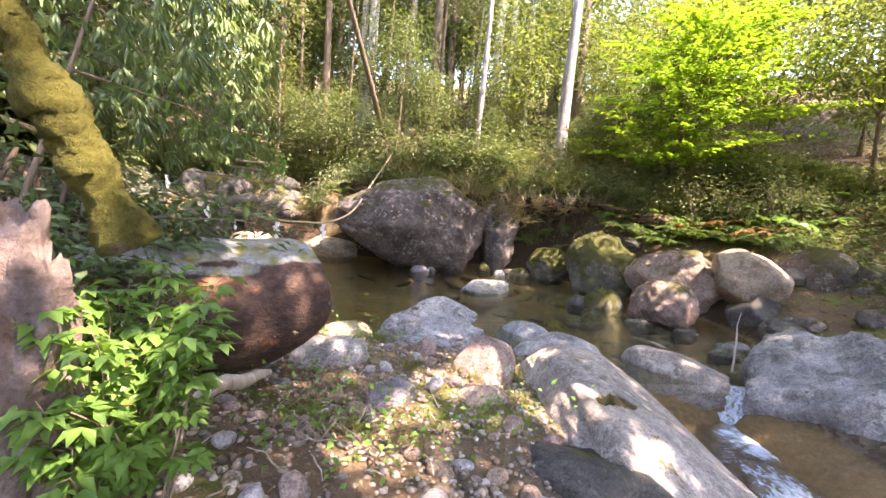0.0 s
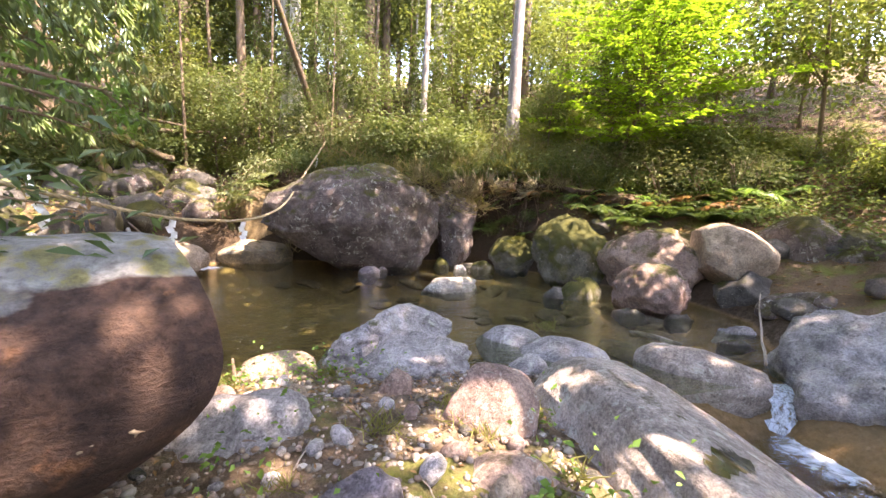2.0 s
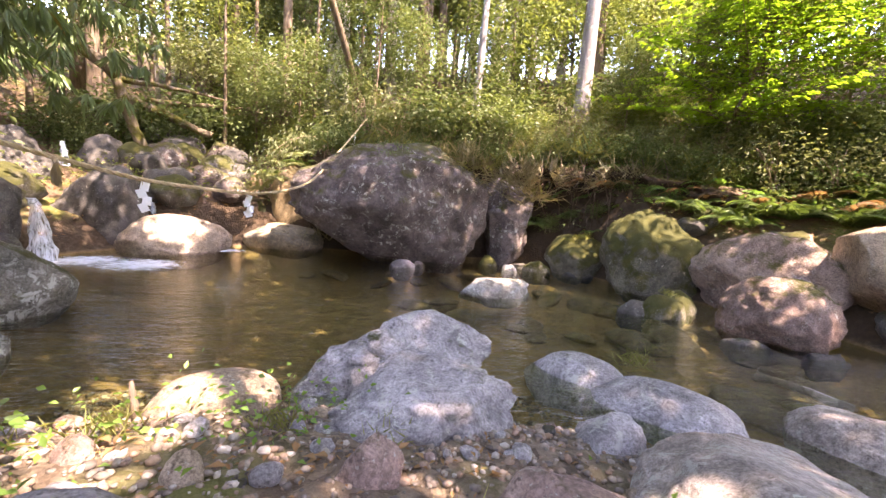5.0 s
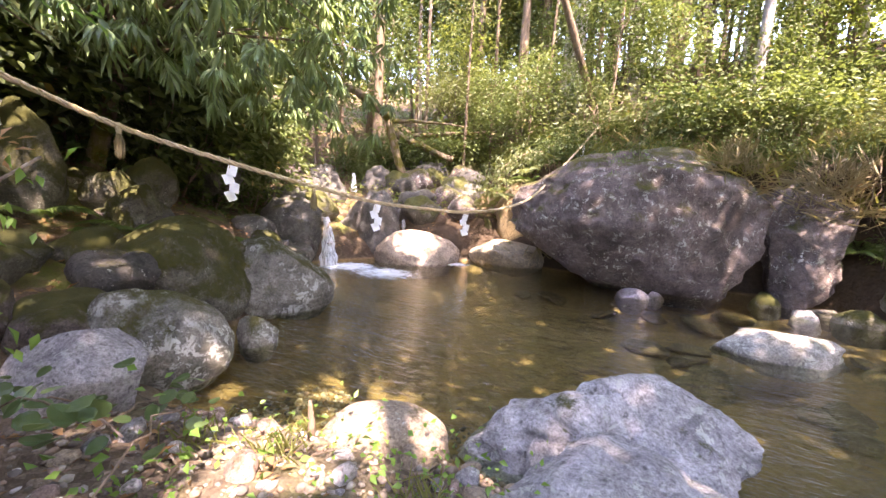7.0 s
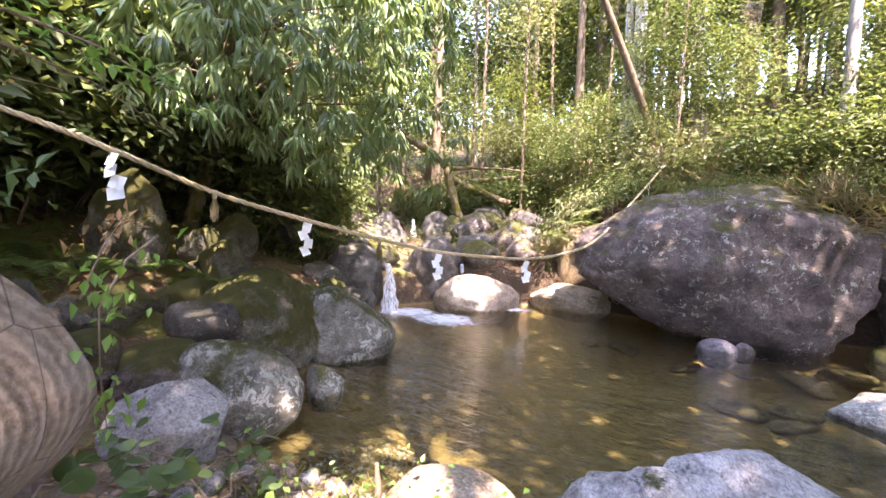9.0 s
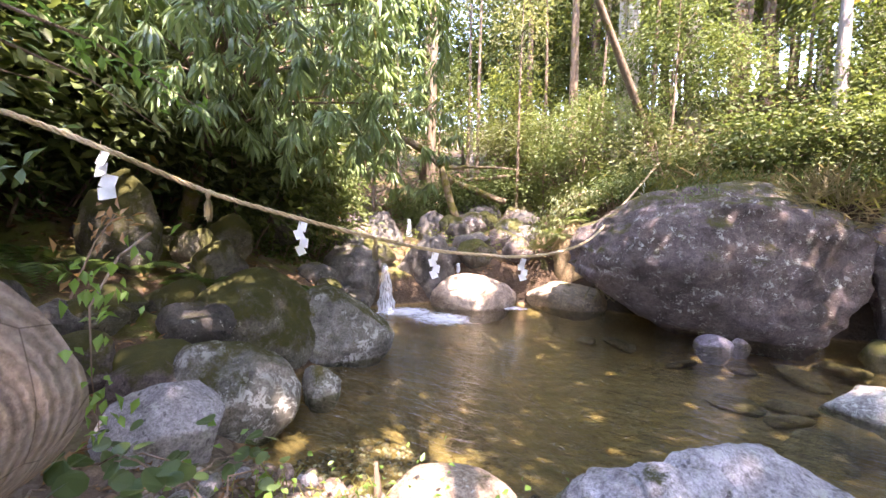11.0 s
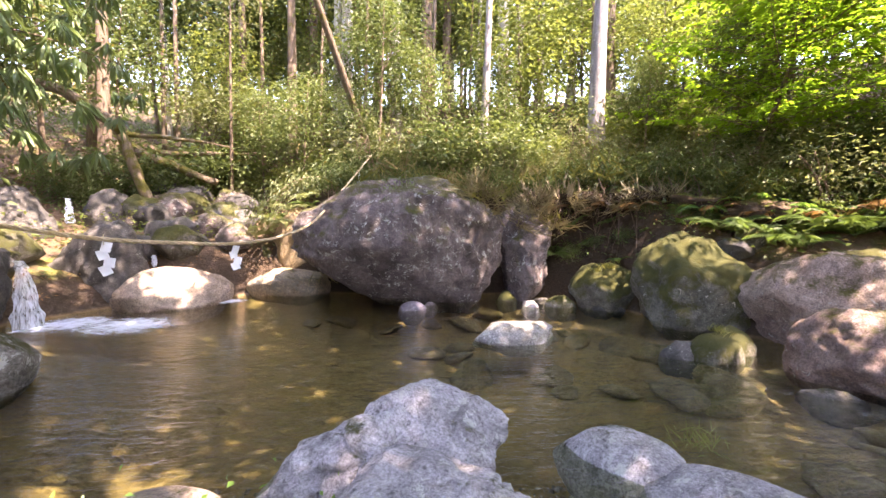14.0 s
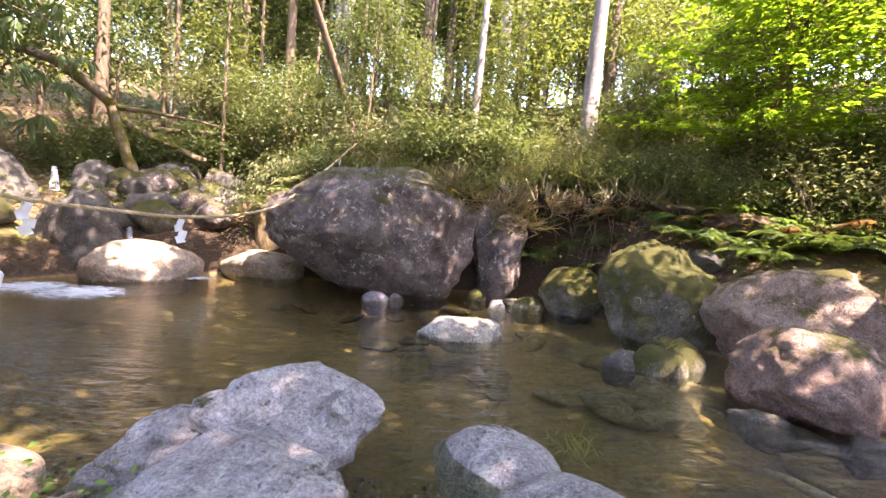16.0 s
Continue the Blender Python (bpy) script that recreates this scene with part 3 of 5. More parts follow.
rock("boulder", -5.5, 11.85, -0.2, 0.95, 1.25, 0.85, 28, TAN, 61, "pale boulder lit by the sun at the fall's foot", 5, 7, 0.07)
rock("boulder", -3.25, 13.4, -0.2, 0.82, 1.15, 0.7, 15, rock_mat("tan flecked stone", (0.27, 0.20, 0.13), (0.43, 0.35, 0.255), 0.9, 0.1, (0.2, 0.17, 0.13)), 62, "pale speckled boulder lit by the sun", 5, 7, 0.07)
rock("boulder", -3.25, 14.6, 0.2, 2.5, 0.85, 0.7, 16, RUST, 63, "tall ochre mossy rock beside the great boulder", 4)
rock("rock", -4.3, 14.3, 0.2, 1.35, 0.5, 0.42, 19, MOSSY, 64, "mossy rock below the fern", 4)
rock("boulder", -7.3, 12.1, 0.0, 2.0, 1.1, 0.75, 35, DARK, 65, "dark wet boulder beside the waterfall", 5)
rock("boulder", -8.0, 9.5, 0.0, 1.7, 0.95, 0.8, 46, DARK, 66, "dark mossy boulder beside the waterfall", 5)
rock("boulder", -8.6, 14.3, 1.5, 2.95, 0.78, 0.6, 34, DARK, 67, "dark boulder above the waterfall", 4)
rock("boulder", -9.7, 12.6, 1.4, 2.8, 0.78, 0.6, 40, DARK, 68, "dark boulder beside the upper fall", 4)
rock("rock", -6.9, 14.2, 0.9, 1.95, 0.55, 0.45, 30, DARK, 69, "dark rock in the upper stream", 4)
rock("rock", -6.1, 14.0, 0.3, 1.65, 0.66, 0.5, 26, DARK, 70, "dark rock between the small falls", 4)
rock("rock", -5.9, 15.7, 1.2, 2.2, 0.62, 0.5, 25, DARK, 71, "dark wet rock in the upper stream", 4)
rock("boulder", -9.6, 17.2, 2.4, 3.9, 0.75, 0.6, 30, TAN, 72, "pale boulder up the gully", 4)
rock("boulder", -5.2, 6.4, -0.1, 1.15, 1.0, 0.78, 47, LICHEN, 81, "boulder patched with white lichen at the pool's edge", 5, 6, 0.06)
rock("boulder", -5.55, 5.15, 0.0, 1.45, 0.92, 0.75, 57, MOSSY, 82, "boulder covered in dark moss", 5, 8, 0.1)
rock("rock", -4.05, 5.1, -0.15, 0.36, 0.27, 0.22, 50, LICHEN, 83, "small grey rock standing in the water", 3)
rock("boulder", -4.15, 3.85, -0.1, 0.88, 0.82, 0.55, 60, LICHEN, 84, "grey lichen boulder with bright moss", 5, 6, 0.06)
rock("boulder", -3.62, 3.15, 0.1, 0.80, 0.48, 0.36, 69, GREY, 85, "blocky speckled grey rock", 5, 26, 0.06, slab_shape)
rock("boulder", -4.7, 3.55, 0.2, 0.85, 0.62, 0.5, 69, MOSSY, 86, "low rock covered in moss", 4)
rock("rock", -7.6, 5.9, 1.6, 2.35, 0.43, 0.34, 61, MOSSY, 87, "round stone with yellow moss", 3)
rock("rock", -7.4, 5.2, 1.5, 2.1, 0.40, 0.32, 65, MOSSY, 88, "round stone with yellow moss", 3)
rock("rock", -6.8, 5.2, 1.2, 1.85, 0.37, 0.32, 63, MOSSY, 89, "round stone with yellow moss", 3)
rock("rock", -6.2, 4.4, 0.6, 1.3, 0.46, 0.36, 67, MOSSY, 90, "mossy stone on the shaded bank", 3)
rock("boulder", -7.5, 4.2, 1.4, 2.9, 0.52, 0.5, 72, MOSSY, 91, "dark mossy boulder in the shade", 4)
rock("boulder", -9.2, 8.1, 2.0, 3.5, 0.7, 0.6, 55, MOSSY, 92, "mossy boulder under hanging leaves", 4)


# ---- the great log ----
def log_end_mat():
    b = Mat("sawn log end")
    p = b.node("ShaderNodeTexCoord", 3)
    w = b.node("ShaderNodeTexWave", 0, Vector=p, Scale=8.0, Distortion=3.5, Detail=4.0, Detail_Scale=2.0)
    w.node.wave_type, w.node.rings_direction = "RINGS", "X"
    f = b.noise(30, 5, 0.7)
    big = b.noise(3, 5, 0.65)
    col = b.mix(b.ramp(w, (0.2, 0.0), (0.8, 1.0)), (0.19, 0.145, 0.12), (0.27, 0.215, 0.18))
    col = b.mix(0.7, col, b.ramp(f, (0.3, 0.15), (0.7, 0.85)), "OVERLAY")
    col = b.mix(b.ramp(big, (0.40, 0.0), (0.62, 0.7)), col, (0.36, 0.31, 0.28))
    checks = b.node("ShaderNodeTexVoronoi", 0, Vector=b.node("ShaderNodeMapping", Vector=p), Scale=3.2)
    checks.node.feature = "DISTANCE_TO_EDGE"
    col = b.mix(b.ramp(checks, (0.0, 0.7), (0.012, 0.0)), col, (0.05, 0.035, 0.028))
    return b.done(b.principled(col, 0.85, b.bump(b.math("ADD", w, f), 0.5, 0.015), 0.2))


def make_log():
    """A sawn trunk lying on the bank, axis along its own x."""
    ob = thing("fallen_log", -1.66, 1.76, 1.37, 208, "great fallen barkless log, grey on top, sawn at one end", "log")
    verts, faces = [], []
    sides, rings = 72, 40
    for i in range(rings + 1):
        for k in range(sides):
            a = 2 * math.pi * k / sides
            q = Vector((i * 0.14, math.cos(a), math.sin(a)))
            r = 0.64 + 0.05 * noise.noise(Vector((i * 0.08, math.cos(a) * 1.3, math.sin(a) * 1.3))) + 0.018 * noise.noise(Vector((i * 0.35, math.cos(a) * 5, math.sin(a) * 5)))
            if i == 0:
                r -= 0.03
            cut = 0.42 * max(0, 0.25 - math.sin(a)) ** 2 + 0.10 * max(0, math.sin(a)) ** 2
            verts.append((q.x + cut * max(0, 1 - i / 8), q.y * r, q.z * r))
    for i in range(rings):
        for k in range(sides):
            j = (k + 1) % sides
            faces.append((i * sides + k, (i + 1) * sides + k, (i + 1) * sides + j, i * sides + j))
    b = Mat("weathered log side")
    up = b.node("ShaderNodeSeparateXYZ", 2, Vector=b.where().outputs["Normal"])
    loc = b.node("ShaderNodeMapping", Vector=b.node("ShaderNodeTexCoord", 3))
    loc.node.inputs["Scale"].default_value = (1.6, 4, 4)
    g = b.noise(1.4, 7, 0.7, loc, 0.6)
    big = b.noise(2.2, 5, 0.6)
    wood = b.mix(b.ramp(g, (0.32, 0.0), (0.68, 1.0)), (0.025, 0.015, 0.012), (0.115, 0.065, 0.048))
    wood = b.mix(b.ramp(big, (0.54, 0.0), (0.64, 0.85)), wood, (0.34, 0.16, 0.08))
    grey = b.mix(g, (0.16, 0.155, 0.15), (0.46, 0.45, 0.43))
    top = b.ramp(b.math("ADD", up, b.math("MULTIPLY", big, 0.35)), (0.93, 0.0), (0.97, 1.0))
    col = b.mix(top, wood, grey)
    col = b.mix(b.math("MULTIPLY", top, b.ramp(b.noise(6, 4), (0.5, 0.0), (0.6, 0.8))), col, (0.20, 0.18, 0.04))
    fine = b.noise(24, 6, 0.75)
    col = b.mix(0.7, col, b.ramp(fine, (0.3, 0.15), (0.7, 0.85)), "OVERLAY")
    side = b.done(b.principled(col, 0.75, b.bump(b.math("ADD", g, b.math("MULTIPLY", fine, 0.5)), 1.0, 0.05), 0.35))
    part("log_side", raw_mesh("log_side", verts, faces), side, ob, "grey weathered top and red-brown side")
    ev, ef = [(-0.012, 0, 0)], []
    for ring in range(1, 9):
        for k in range(sides):
            v = verts[k]
            s = ring / 8
            ev.append((v[0] * s * s - 0.015 * (1 - s) + 0.012 * noise.noise(Vector((0, v[1] * s * 6, v[2] * s * 6))) * (1 - s), v[1] * s, v[2] * s))
    for k in range(sides):
        ef.append((0, 1 + k, 1 + (k + 1) % sides))
    for ring in range(7):
        for k in range(sides):
            j = (k + 1) % sides
            o = 1 + ring * sides
            ef.append((o + k, o + sides + k, o + sides + j, o + j))
    part("sawn_end", raw_mesh("sawn_end", ev, ef), log_end_mat(), ob, "sawn end with growth rings")
    fung = Mat("shelf fungus")
    fm = fung.done(fung.principled(fung.mix(fung.noise(25), (0.24, 0.16, 0.10), (0.50, 0.40, 0.28)), 0.9, None, 0.2))
    for k, (x, z, s) in enumerate(((0.30, 0.0, 0.10), (0.36, -0.07, 0.105), (0.50, -0.13, 0.08), (0.58, -0.17, 0.07))):
        f = part("fungus", rock_mesh(s, s * 0.6, s * 0.8, 200 + k, 4, 9, 0.4), fm, ob, "pale crumpled shelf fungus")
        f.location = (x, 0.61 - 0.5 * z * z, z)
    return ob


make_log()


# ---- trees ----
def crown_points(n, r, zlo, zhi, seed, shell=0.55):
    rng = np.random.default_rng(seed)
    out = []
    while len(out) < n:
        p = rng.uniform(-1, 1, 3)
        q = np.linalg.norm(p)
        if shell * rng.uniform(0.6, 1) < q < 1:
            lump = 0.75 + 0.35 * noise.noise(Vector(p * 1.8) + Vector((seed, 0, 0)))
            out.append((p[0] * r * lump, p[1] * r * lump, zlo + (p[2] + 1) / 2 * (zhi - zlo)))
    return np.array(out)


def make_tree(name, label, x, y, yaw, tall, radius, bark, crown_r, zlo, leaf, clumps, per, size, seed, lean=(0, 0), spread=0.4, limbs=9, droop=0.3, wide=0.45, z=None, group="", crown=None):
    """Trunk, limbs and a crown of many small leaves."""
    ob = thing(name, x, y, (ground_z(x, y) if z is None else z) - 0.15, yaw, label, "tree", group)
    rng = np.random.default_rng(seed)
    axis = []
    for i in range(13):
        t = i / 12
        axis.append(Vector((lean[0] * t + 0.08 * math.sin(t * 5 + seed) * tall * 0.05, lean[1] * t + 0.08 * math.cos(t * 4 + seed) * tall * 0.05, tall * t)))
    radii = [radius * (1.0 - 0.8 * i / 12) * (1.35 if i == 0 else 1) for i in range(13)]
    tube("trunk", axis, radii, bark, ob, 12, seed, 0.05)
    if crown is None:
        c = crown_points(clumps, crown_r, zlo, tall * 1.04, seed)
        c[:, 0] += lean[0] * c[:, 2] / tall
        c[:, 1] += lean[1] * c[:, 2] / tall
    else:
        c = crown
    for k in range(limbs):
        e = c[rng.integers(len(c))]
        h = max(e[2] - rng.uniform(0.3, 1.4), zlo * 0.6)
        i = min(max(h / tall * 12, 0.5), 11.5)
        s = axis[int(i)].lerp(axis[int(i) + 1], i - int(i))
        pts = bend(s, e, 6, -0.1, seed + k, 0.08)
        r0 = radii[int(i)] * 0.5
        tube("limb", pts, [r0 * (1 - 0.85 * j / 6) for j in range(7)], bark, ob, 5)
    part("crown", leaf_cloud("crown", c, spread, per, size, size * wide, seed, droop, origin=None if crown is None else tuple(ob.location)), leaf, ob, "crown of many small leaves")
    return ob


def scatter(ob, places, seed, smin=0.8, smax=1.25, sink=0.1):
    rng = np.random.default_rng(seed)
    for x, y in places:
        s = rng.uniform(smin, smax)
        copy_thing(ob, pose(x, y, ground_z(x, y) - sink, 0, 0, rng.uniform(0, 360)) @ Matrix.Scale(s, 4))


# tall trunks that stand out
make_tree("tree", "tall grey-barked tree with a bare leaning trunk", 6.5, 14.5, 0, 17, 0.29, BARK_GREY, 3.0, 11, LEAF, 60, 24, 0.2, 5, (0.0, 0.2), 0.55)
make_tree("tree", "tall slender grey tree behind the great boulder", 2.7, 15.0, 0, 16, 0.15, BARK_GREY, 2.4, 10, LEAF, 50, 24, 0.2, 6, (0.2, 0.3), 0.55)
pale_tree = make_tree("tree", "tall tree with pale sunlit bark", 5.0, 19.5, 0, 20, 0.24, BARK_PALE, 3.0, 13, LEAF_SUN, 60, 22, 0.22, 7, (0.3, 0.3), 0.6, group="pale trees of the slope")
brown_tree = make_tree("tree", "tall brown-barked forest tree", -4.2, 20.5, 0, 19, 0.24, BARK, 3.0, 12, LEAF, 60, 22, 0.22, 8, (0.2, 0.1), 0.6, group="forest trees of the slope")
scatter(pale_tree, [(-2.5, 18.2), (-2.9, 18.6), (-0.2, 19.2), (4.2, 17.9), (9.5, 24), (13.5, 22), (-7, 27), (3, 27), (17, 28)], 1)
scatter(brown_tree, [(-4.4, 17.8), (0.8, 18.4), (8.2, 17.2), (-6.9, 19.5), (-10.2, 16.5), (-11.5, 11.5), (2.0, 20.5), (4.2, 24), (8.0, 28), (12, 30), (-9.5, 24), (-13, 20), (-12.5, 27), (-17, 15), (-16, 8), (-14, 3), (16, 18), (20, 22), (22, 14), (-2, 31), (-20, 22)], 2)
under = make_tree("tree", "leafy evergreen understorey tree", -1.0, 17.6, 0, 6.5, 0.07, BARK, 2.1, 2.0, LEAF, 95, 54, 0.165, 9, (0.2, -0.3), 0.38, 12, group="understorey trees")
sunny = make_tree("tree", "light green leafy understorey tree in the sun", 9.8, 17.5, 0, 6.0, 0.06, BARK, 2.0, 1.6, LEAF_SUN, 95, 54, 0.155, 10, (0.3, 0.2), 0.38, 12, group="sunlit understorey trees")
scatter(under, [(-3.4, 19), (-6.2, 21), (-8.5, 20.5), (-11, 18), (-12.8, 14.5), (-11, 13.5), (-13, 11.5), (-12, 9), (-11.0, 6.5), (-10.5, 4), (-9.5, 2), (-8, 0.2)], 3)
scatter(under, [(-2.4, 24), (-5.5, 25), (2.2, 22), (18.5, 13), (21, 8), (18, 17), (-15, 17), (-10, 23), (-7.5, 24.5), (-14, 21.5), (-16, 12), (-15, 6), (-12, 1), (-1, 27), (-4, 29), (-10.5, 28.5), (5, 27), (-18, 19), (4.4, 31.5), (4.5, 32.1), (3.3, 25.0), (2.5, 26.7)], 13, 1.3, 1.9)
scatter(sunny, [(7.6, 18.2), (11.5, 15.5), (12.5, 18.5), (14.5, 15.5), (6.6, 21.5), (4.6, 16.9), (13.5, 11.5), (14.2, 8.2), (13.6, 14.6), (9.2, 15.4), (16, 10), (15.5, 5.5), (-6.8, 18.6)], 4)
scatter(sunny, [(10, 21), (15.5, 20), (18.5, 18), (-4.9, 22.2), (0.5, 24), (21, 11), (8, 25), (13, 25.5), (18, 24), (-8, 26.5), (3, 29), (-13, 24), (11, 30)], 14, 1.3, 1.9)

slim = make_tree("tree", "slender forest tree with a bare stem", -3.2, 17.2, 0, 11, 0.075, BARK, 1.8, 6.5, LEAF_PALE, 40, 30, 0.18, 15, (0.3, 0.1), 0.4, 5, group="slender trees of the slope")
scatter(slim, [(-5.6, 18.4), (-7.6, 20.2), (-1.5, 17.0), (-0.6, 18.0), (1.2, 17.8), (2.6, 17.3), (-8.8, 18.0), (-10.0, 19.5), (-6.2, 16.6), (7.2, 16.4), (9.0, 19.0), (10.8, 17.0), (3.4, 19.6), (-11.8, 16), (-2.2, 19.6), (5.8, 18.8)], 21, 0.8, 1.4)
slim_pale = make_tree("tree", "slender pale-barked tree catching the sun", -2.0, 17.7, 0, 12, 0.11, BARK_PALE, 1.9, 7.5, LEAF_SUN, 40, 30, 0.18, 16, (-0.2, 0.2), 0.4, 5, group="slender pale trees")
scatter(slim_pale, [(-8.2, 22.0), (3.0, 18.6), (6.4, 19.6), (-3.8, 21.0), (0.4, 22.5), (10.4, 22.4), (-11, 21.5)], 22, 0.8, 1.4)

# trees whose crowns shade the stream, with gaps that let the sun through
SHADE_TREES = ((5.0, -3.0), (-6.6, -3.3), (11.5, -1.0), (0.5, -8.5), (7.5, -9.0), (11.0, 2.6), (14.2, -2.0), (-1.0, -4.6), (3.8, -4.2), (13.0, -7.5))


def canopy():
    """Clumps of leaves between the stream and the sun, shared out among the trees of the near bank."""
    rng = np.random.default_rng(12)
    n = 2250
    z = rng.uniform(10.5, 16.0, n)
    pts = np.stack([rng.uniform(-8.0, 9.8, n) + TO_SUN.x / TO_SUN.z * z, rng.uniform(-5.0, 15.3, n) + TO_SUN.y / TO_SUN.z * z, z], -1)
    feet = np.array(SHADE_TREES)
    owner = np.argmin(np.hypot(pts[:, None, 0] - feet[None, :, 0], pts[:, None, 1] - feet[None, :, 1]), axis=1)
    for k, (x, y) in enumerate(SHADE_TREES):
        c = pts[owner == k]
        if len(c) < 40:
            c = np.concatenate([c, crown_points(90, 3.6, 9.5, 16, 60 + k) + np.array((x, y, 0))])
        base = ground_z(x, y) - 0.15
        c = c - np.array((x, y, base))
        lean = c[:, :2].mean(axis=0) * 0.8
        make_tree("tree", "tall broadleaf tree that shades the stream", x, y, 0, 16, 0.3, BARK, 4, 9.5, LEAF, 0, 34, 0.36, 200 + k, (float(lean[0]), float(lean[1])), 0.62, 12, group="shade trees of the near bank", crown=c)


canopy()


def distant_woods():
    """Leafy slopes all round, too far to tell trees apart."""
    rng = np.random.default_rng(99)
    c = []
    while len(c) < 9500:
        a, r = rng.uniform(0, 2 * math.pi), rng.uniform(27, 48)
        x, y = math.cos(a) * r, 6 + math.sin(a) * r
        top = 14 + 7 * noise.noise(Vector((math.cos(a) * 4, math.sin(a) * 4, 0)))
        c.append((x, y, 0.25 * (r - 8) + rng.uniform(0, 1) ** 1.7 * top))
    ob = part("distant_woods", leaf_cloud("distant_woods", np.array(c), 0.8, 8, 0.55, 0.34, 98, 0.3), LEAF_SUN)
    tagged(ob, "distant wooded slopes, leafy and partly sunlit", "woods", "", "stuff")


distant_woods()


# ---- maple ----
def make_maple(x, y):
    """Leaning slender trunk with flat sprays of leaves."""
    ob = thing("maple_tree", x, y, ground_z(x, y) - 0.2, 0, "young maple with flat sprays of yellow-green sunlit leaves", "tree")
    axis = [Vector((1.9 * t + 0.25 * math.sin(t * 4), -0.5 * t, 7.0 * t)) for t in [i / 10 for i in range(11)]]
    tube("trunk", axis, [0.085 * (1 - 0.8 * i / 10) for i in range(11)], BARK, ob, 8)
    rng = np.random.default_rng(77)
    base, tips = [], []
    for k in range(120):
        t = 0.22 + 0.78 * (k + rng.uniform(0, 1)) / 120
        s = axis[min(int(t * 10), 9)].lerp(axis[min(int(t * 10), 9) + 1], t * 10 - int(t * 10) if t < 1 else 1)
        a = rng.uniform(0, 2 * math.pi)
        reach = (1.5 + 3.0 * math.sin(math.pi * min(t * 0.95, 1))) * rng.uniform(0.6, 1.1)
        e = s + Vector((math.cos(a) * reach, math.sin(a) * reach, 0.10 * reach + rng.uniform(-0.35, 0.35)))
        tube("limb", bend(s, e, 5, -0.12, k, 0.03), [0.016 * (1 - 0.16 * j) for j in range(6)], BARK, ob, 4)
        for j in range(5, 34):
            u = rng.uniform(0.12, 1.0)
            q = s.lerp(e, u) + Vector((0, 0, 0.48 * u * (1 - u)))
            side = Vector((-math.sin(a), math.cos(a), 0))
            for w in (-1, 1):
                for m in range(4):
                    off = rng.uniform(0.02, 0.6) * (1.15 - u) + 0.04
                    base.append(q + side * w * off + Vector((rng.normal() * 0.03, rng.normal() * 0.03, -0.10 * off + rng.normal() * 0.025)))
                    tips.append(side * w + Vector((math.cos(a), math.sin(a), -0.2)) * rng.uniform(0.3, 1.2))
    base, tips = np.array(base), unit(np.array(tips))
    nrm = unit(rng.normal(size=base.shape) * 0.25 + np.array((0, 0, 1)))
    L = rng.uniform(0.08, 0.16, len(base))
    part("crown", leaves_mesh("crown", base, tips, nrm, L, L * 0.6), LEAF_MAPLE, ob, "flat sprays of small bright leaves")


make_maple(8.6, 11.2)


# ---- overhanging long-leaved tree ----
def make_long_leaf_tree():
    ob = thing("overhanging_tree", -8.6, 5.4, ground_z(-8.6, 5.4) - 0.2, 0, "evergreen tree with drooping bunches of long glossy leaves over the water", "tree")
    o = ob.location
    rng = np.random.default_rng(31)
    tube("trunk", bend((0, 0, 0), (1.2, 1.0, 5.5), 8, 0.1, 3, 0.1), [0.16 - 0.012 * i for i in range(9)], BARK_MOSS, ob, 9)
    ends = []
    while len(ends) < 800:
        u, v, w = rng.uniform(0, 1), rng.uniform(0, 1), rng.uniform(0, 1)
        p = Vector((-7.6 + 3.9 * u, 3.4 + 4.6 * v, 2.9 + 4.6 * w))
        if p.z < 2.75 + 1.9 * abs(u - 0.72) + 0.5 * noise.noise(p) + 0.5 * max(0, 0.25 - v) * 4:
            continue
        ends.append(p - o)
    for k, e in enumerate(ends[:60]):
        s = Vector((0.5 + 0.5 * rng.uniform(), 0.6 * rng.uniform(), rng.uniform(2.0, 5.0)))
        tube("limb", bend(s, e, 6, -0.3, k, 0.06), [0.035 * (1 - 0.14 * j) for j in range(7)], BARK, ob, 5)
    base, tips = [], []
    for e in ends:
        n = rng.integers(11, 17)
        lean = Vector((rng.normal() * 0.25 + 0.25, rng.normal() * 0.25 - 0.15, 0))
        for j in range(n):
            a = 2 * math.pi * j / n + rng.uniform(-0.3, 0.3)
            base.append(e + Vector((math.cos(a), math.sin(a), rng.uniform(-1, 1.5))) * 0.03)
            tips.append(Vector((math.cos(a) * rng.uniform(0.25, 0.8), math.sin(a) * rng.uniform(0.25, 0.8), -rng.uniform(0.5, 1.1))) + lean)
    base, tips = np.array(base), unit(np.array(tips))
    nrm = unit(np.cross(tips, np.cross(np.array((0, 0, 1.0)), tips)) + rng.normal(size=base.shape) * 0.15)
    L = rng.uniform(0.22, 0.38, len(base))
    part("crown", leaves_mesh("crown", base, tips, nrm, L, L * 0.17, 0.15), LEAF_LONG, ob, "drooping bunches of long narrow leaves")


make_long_leaf_tree()


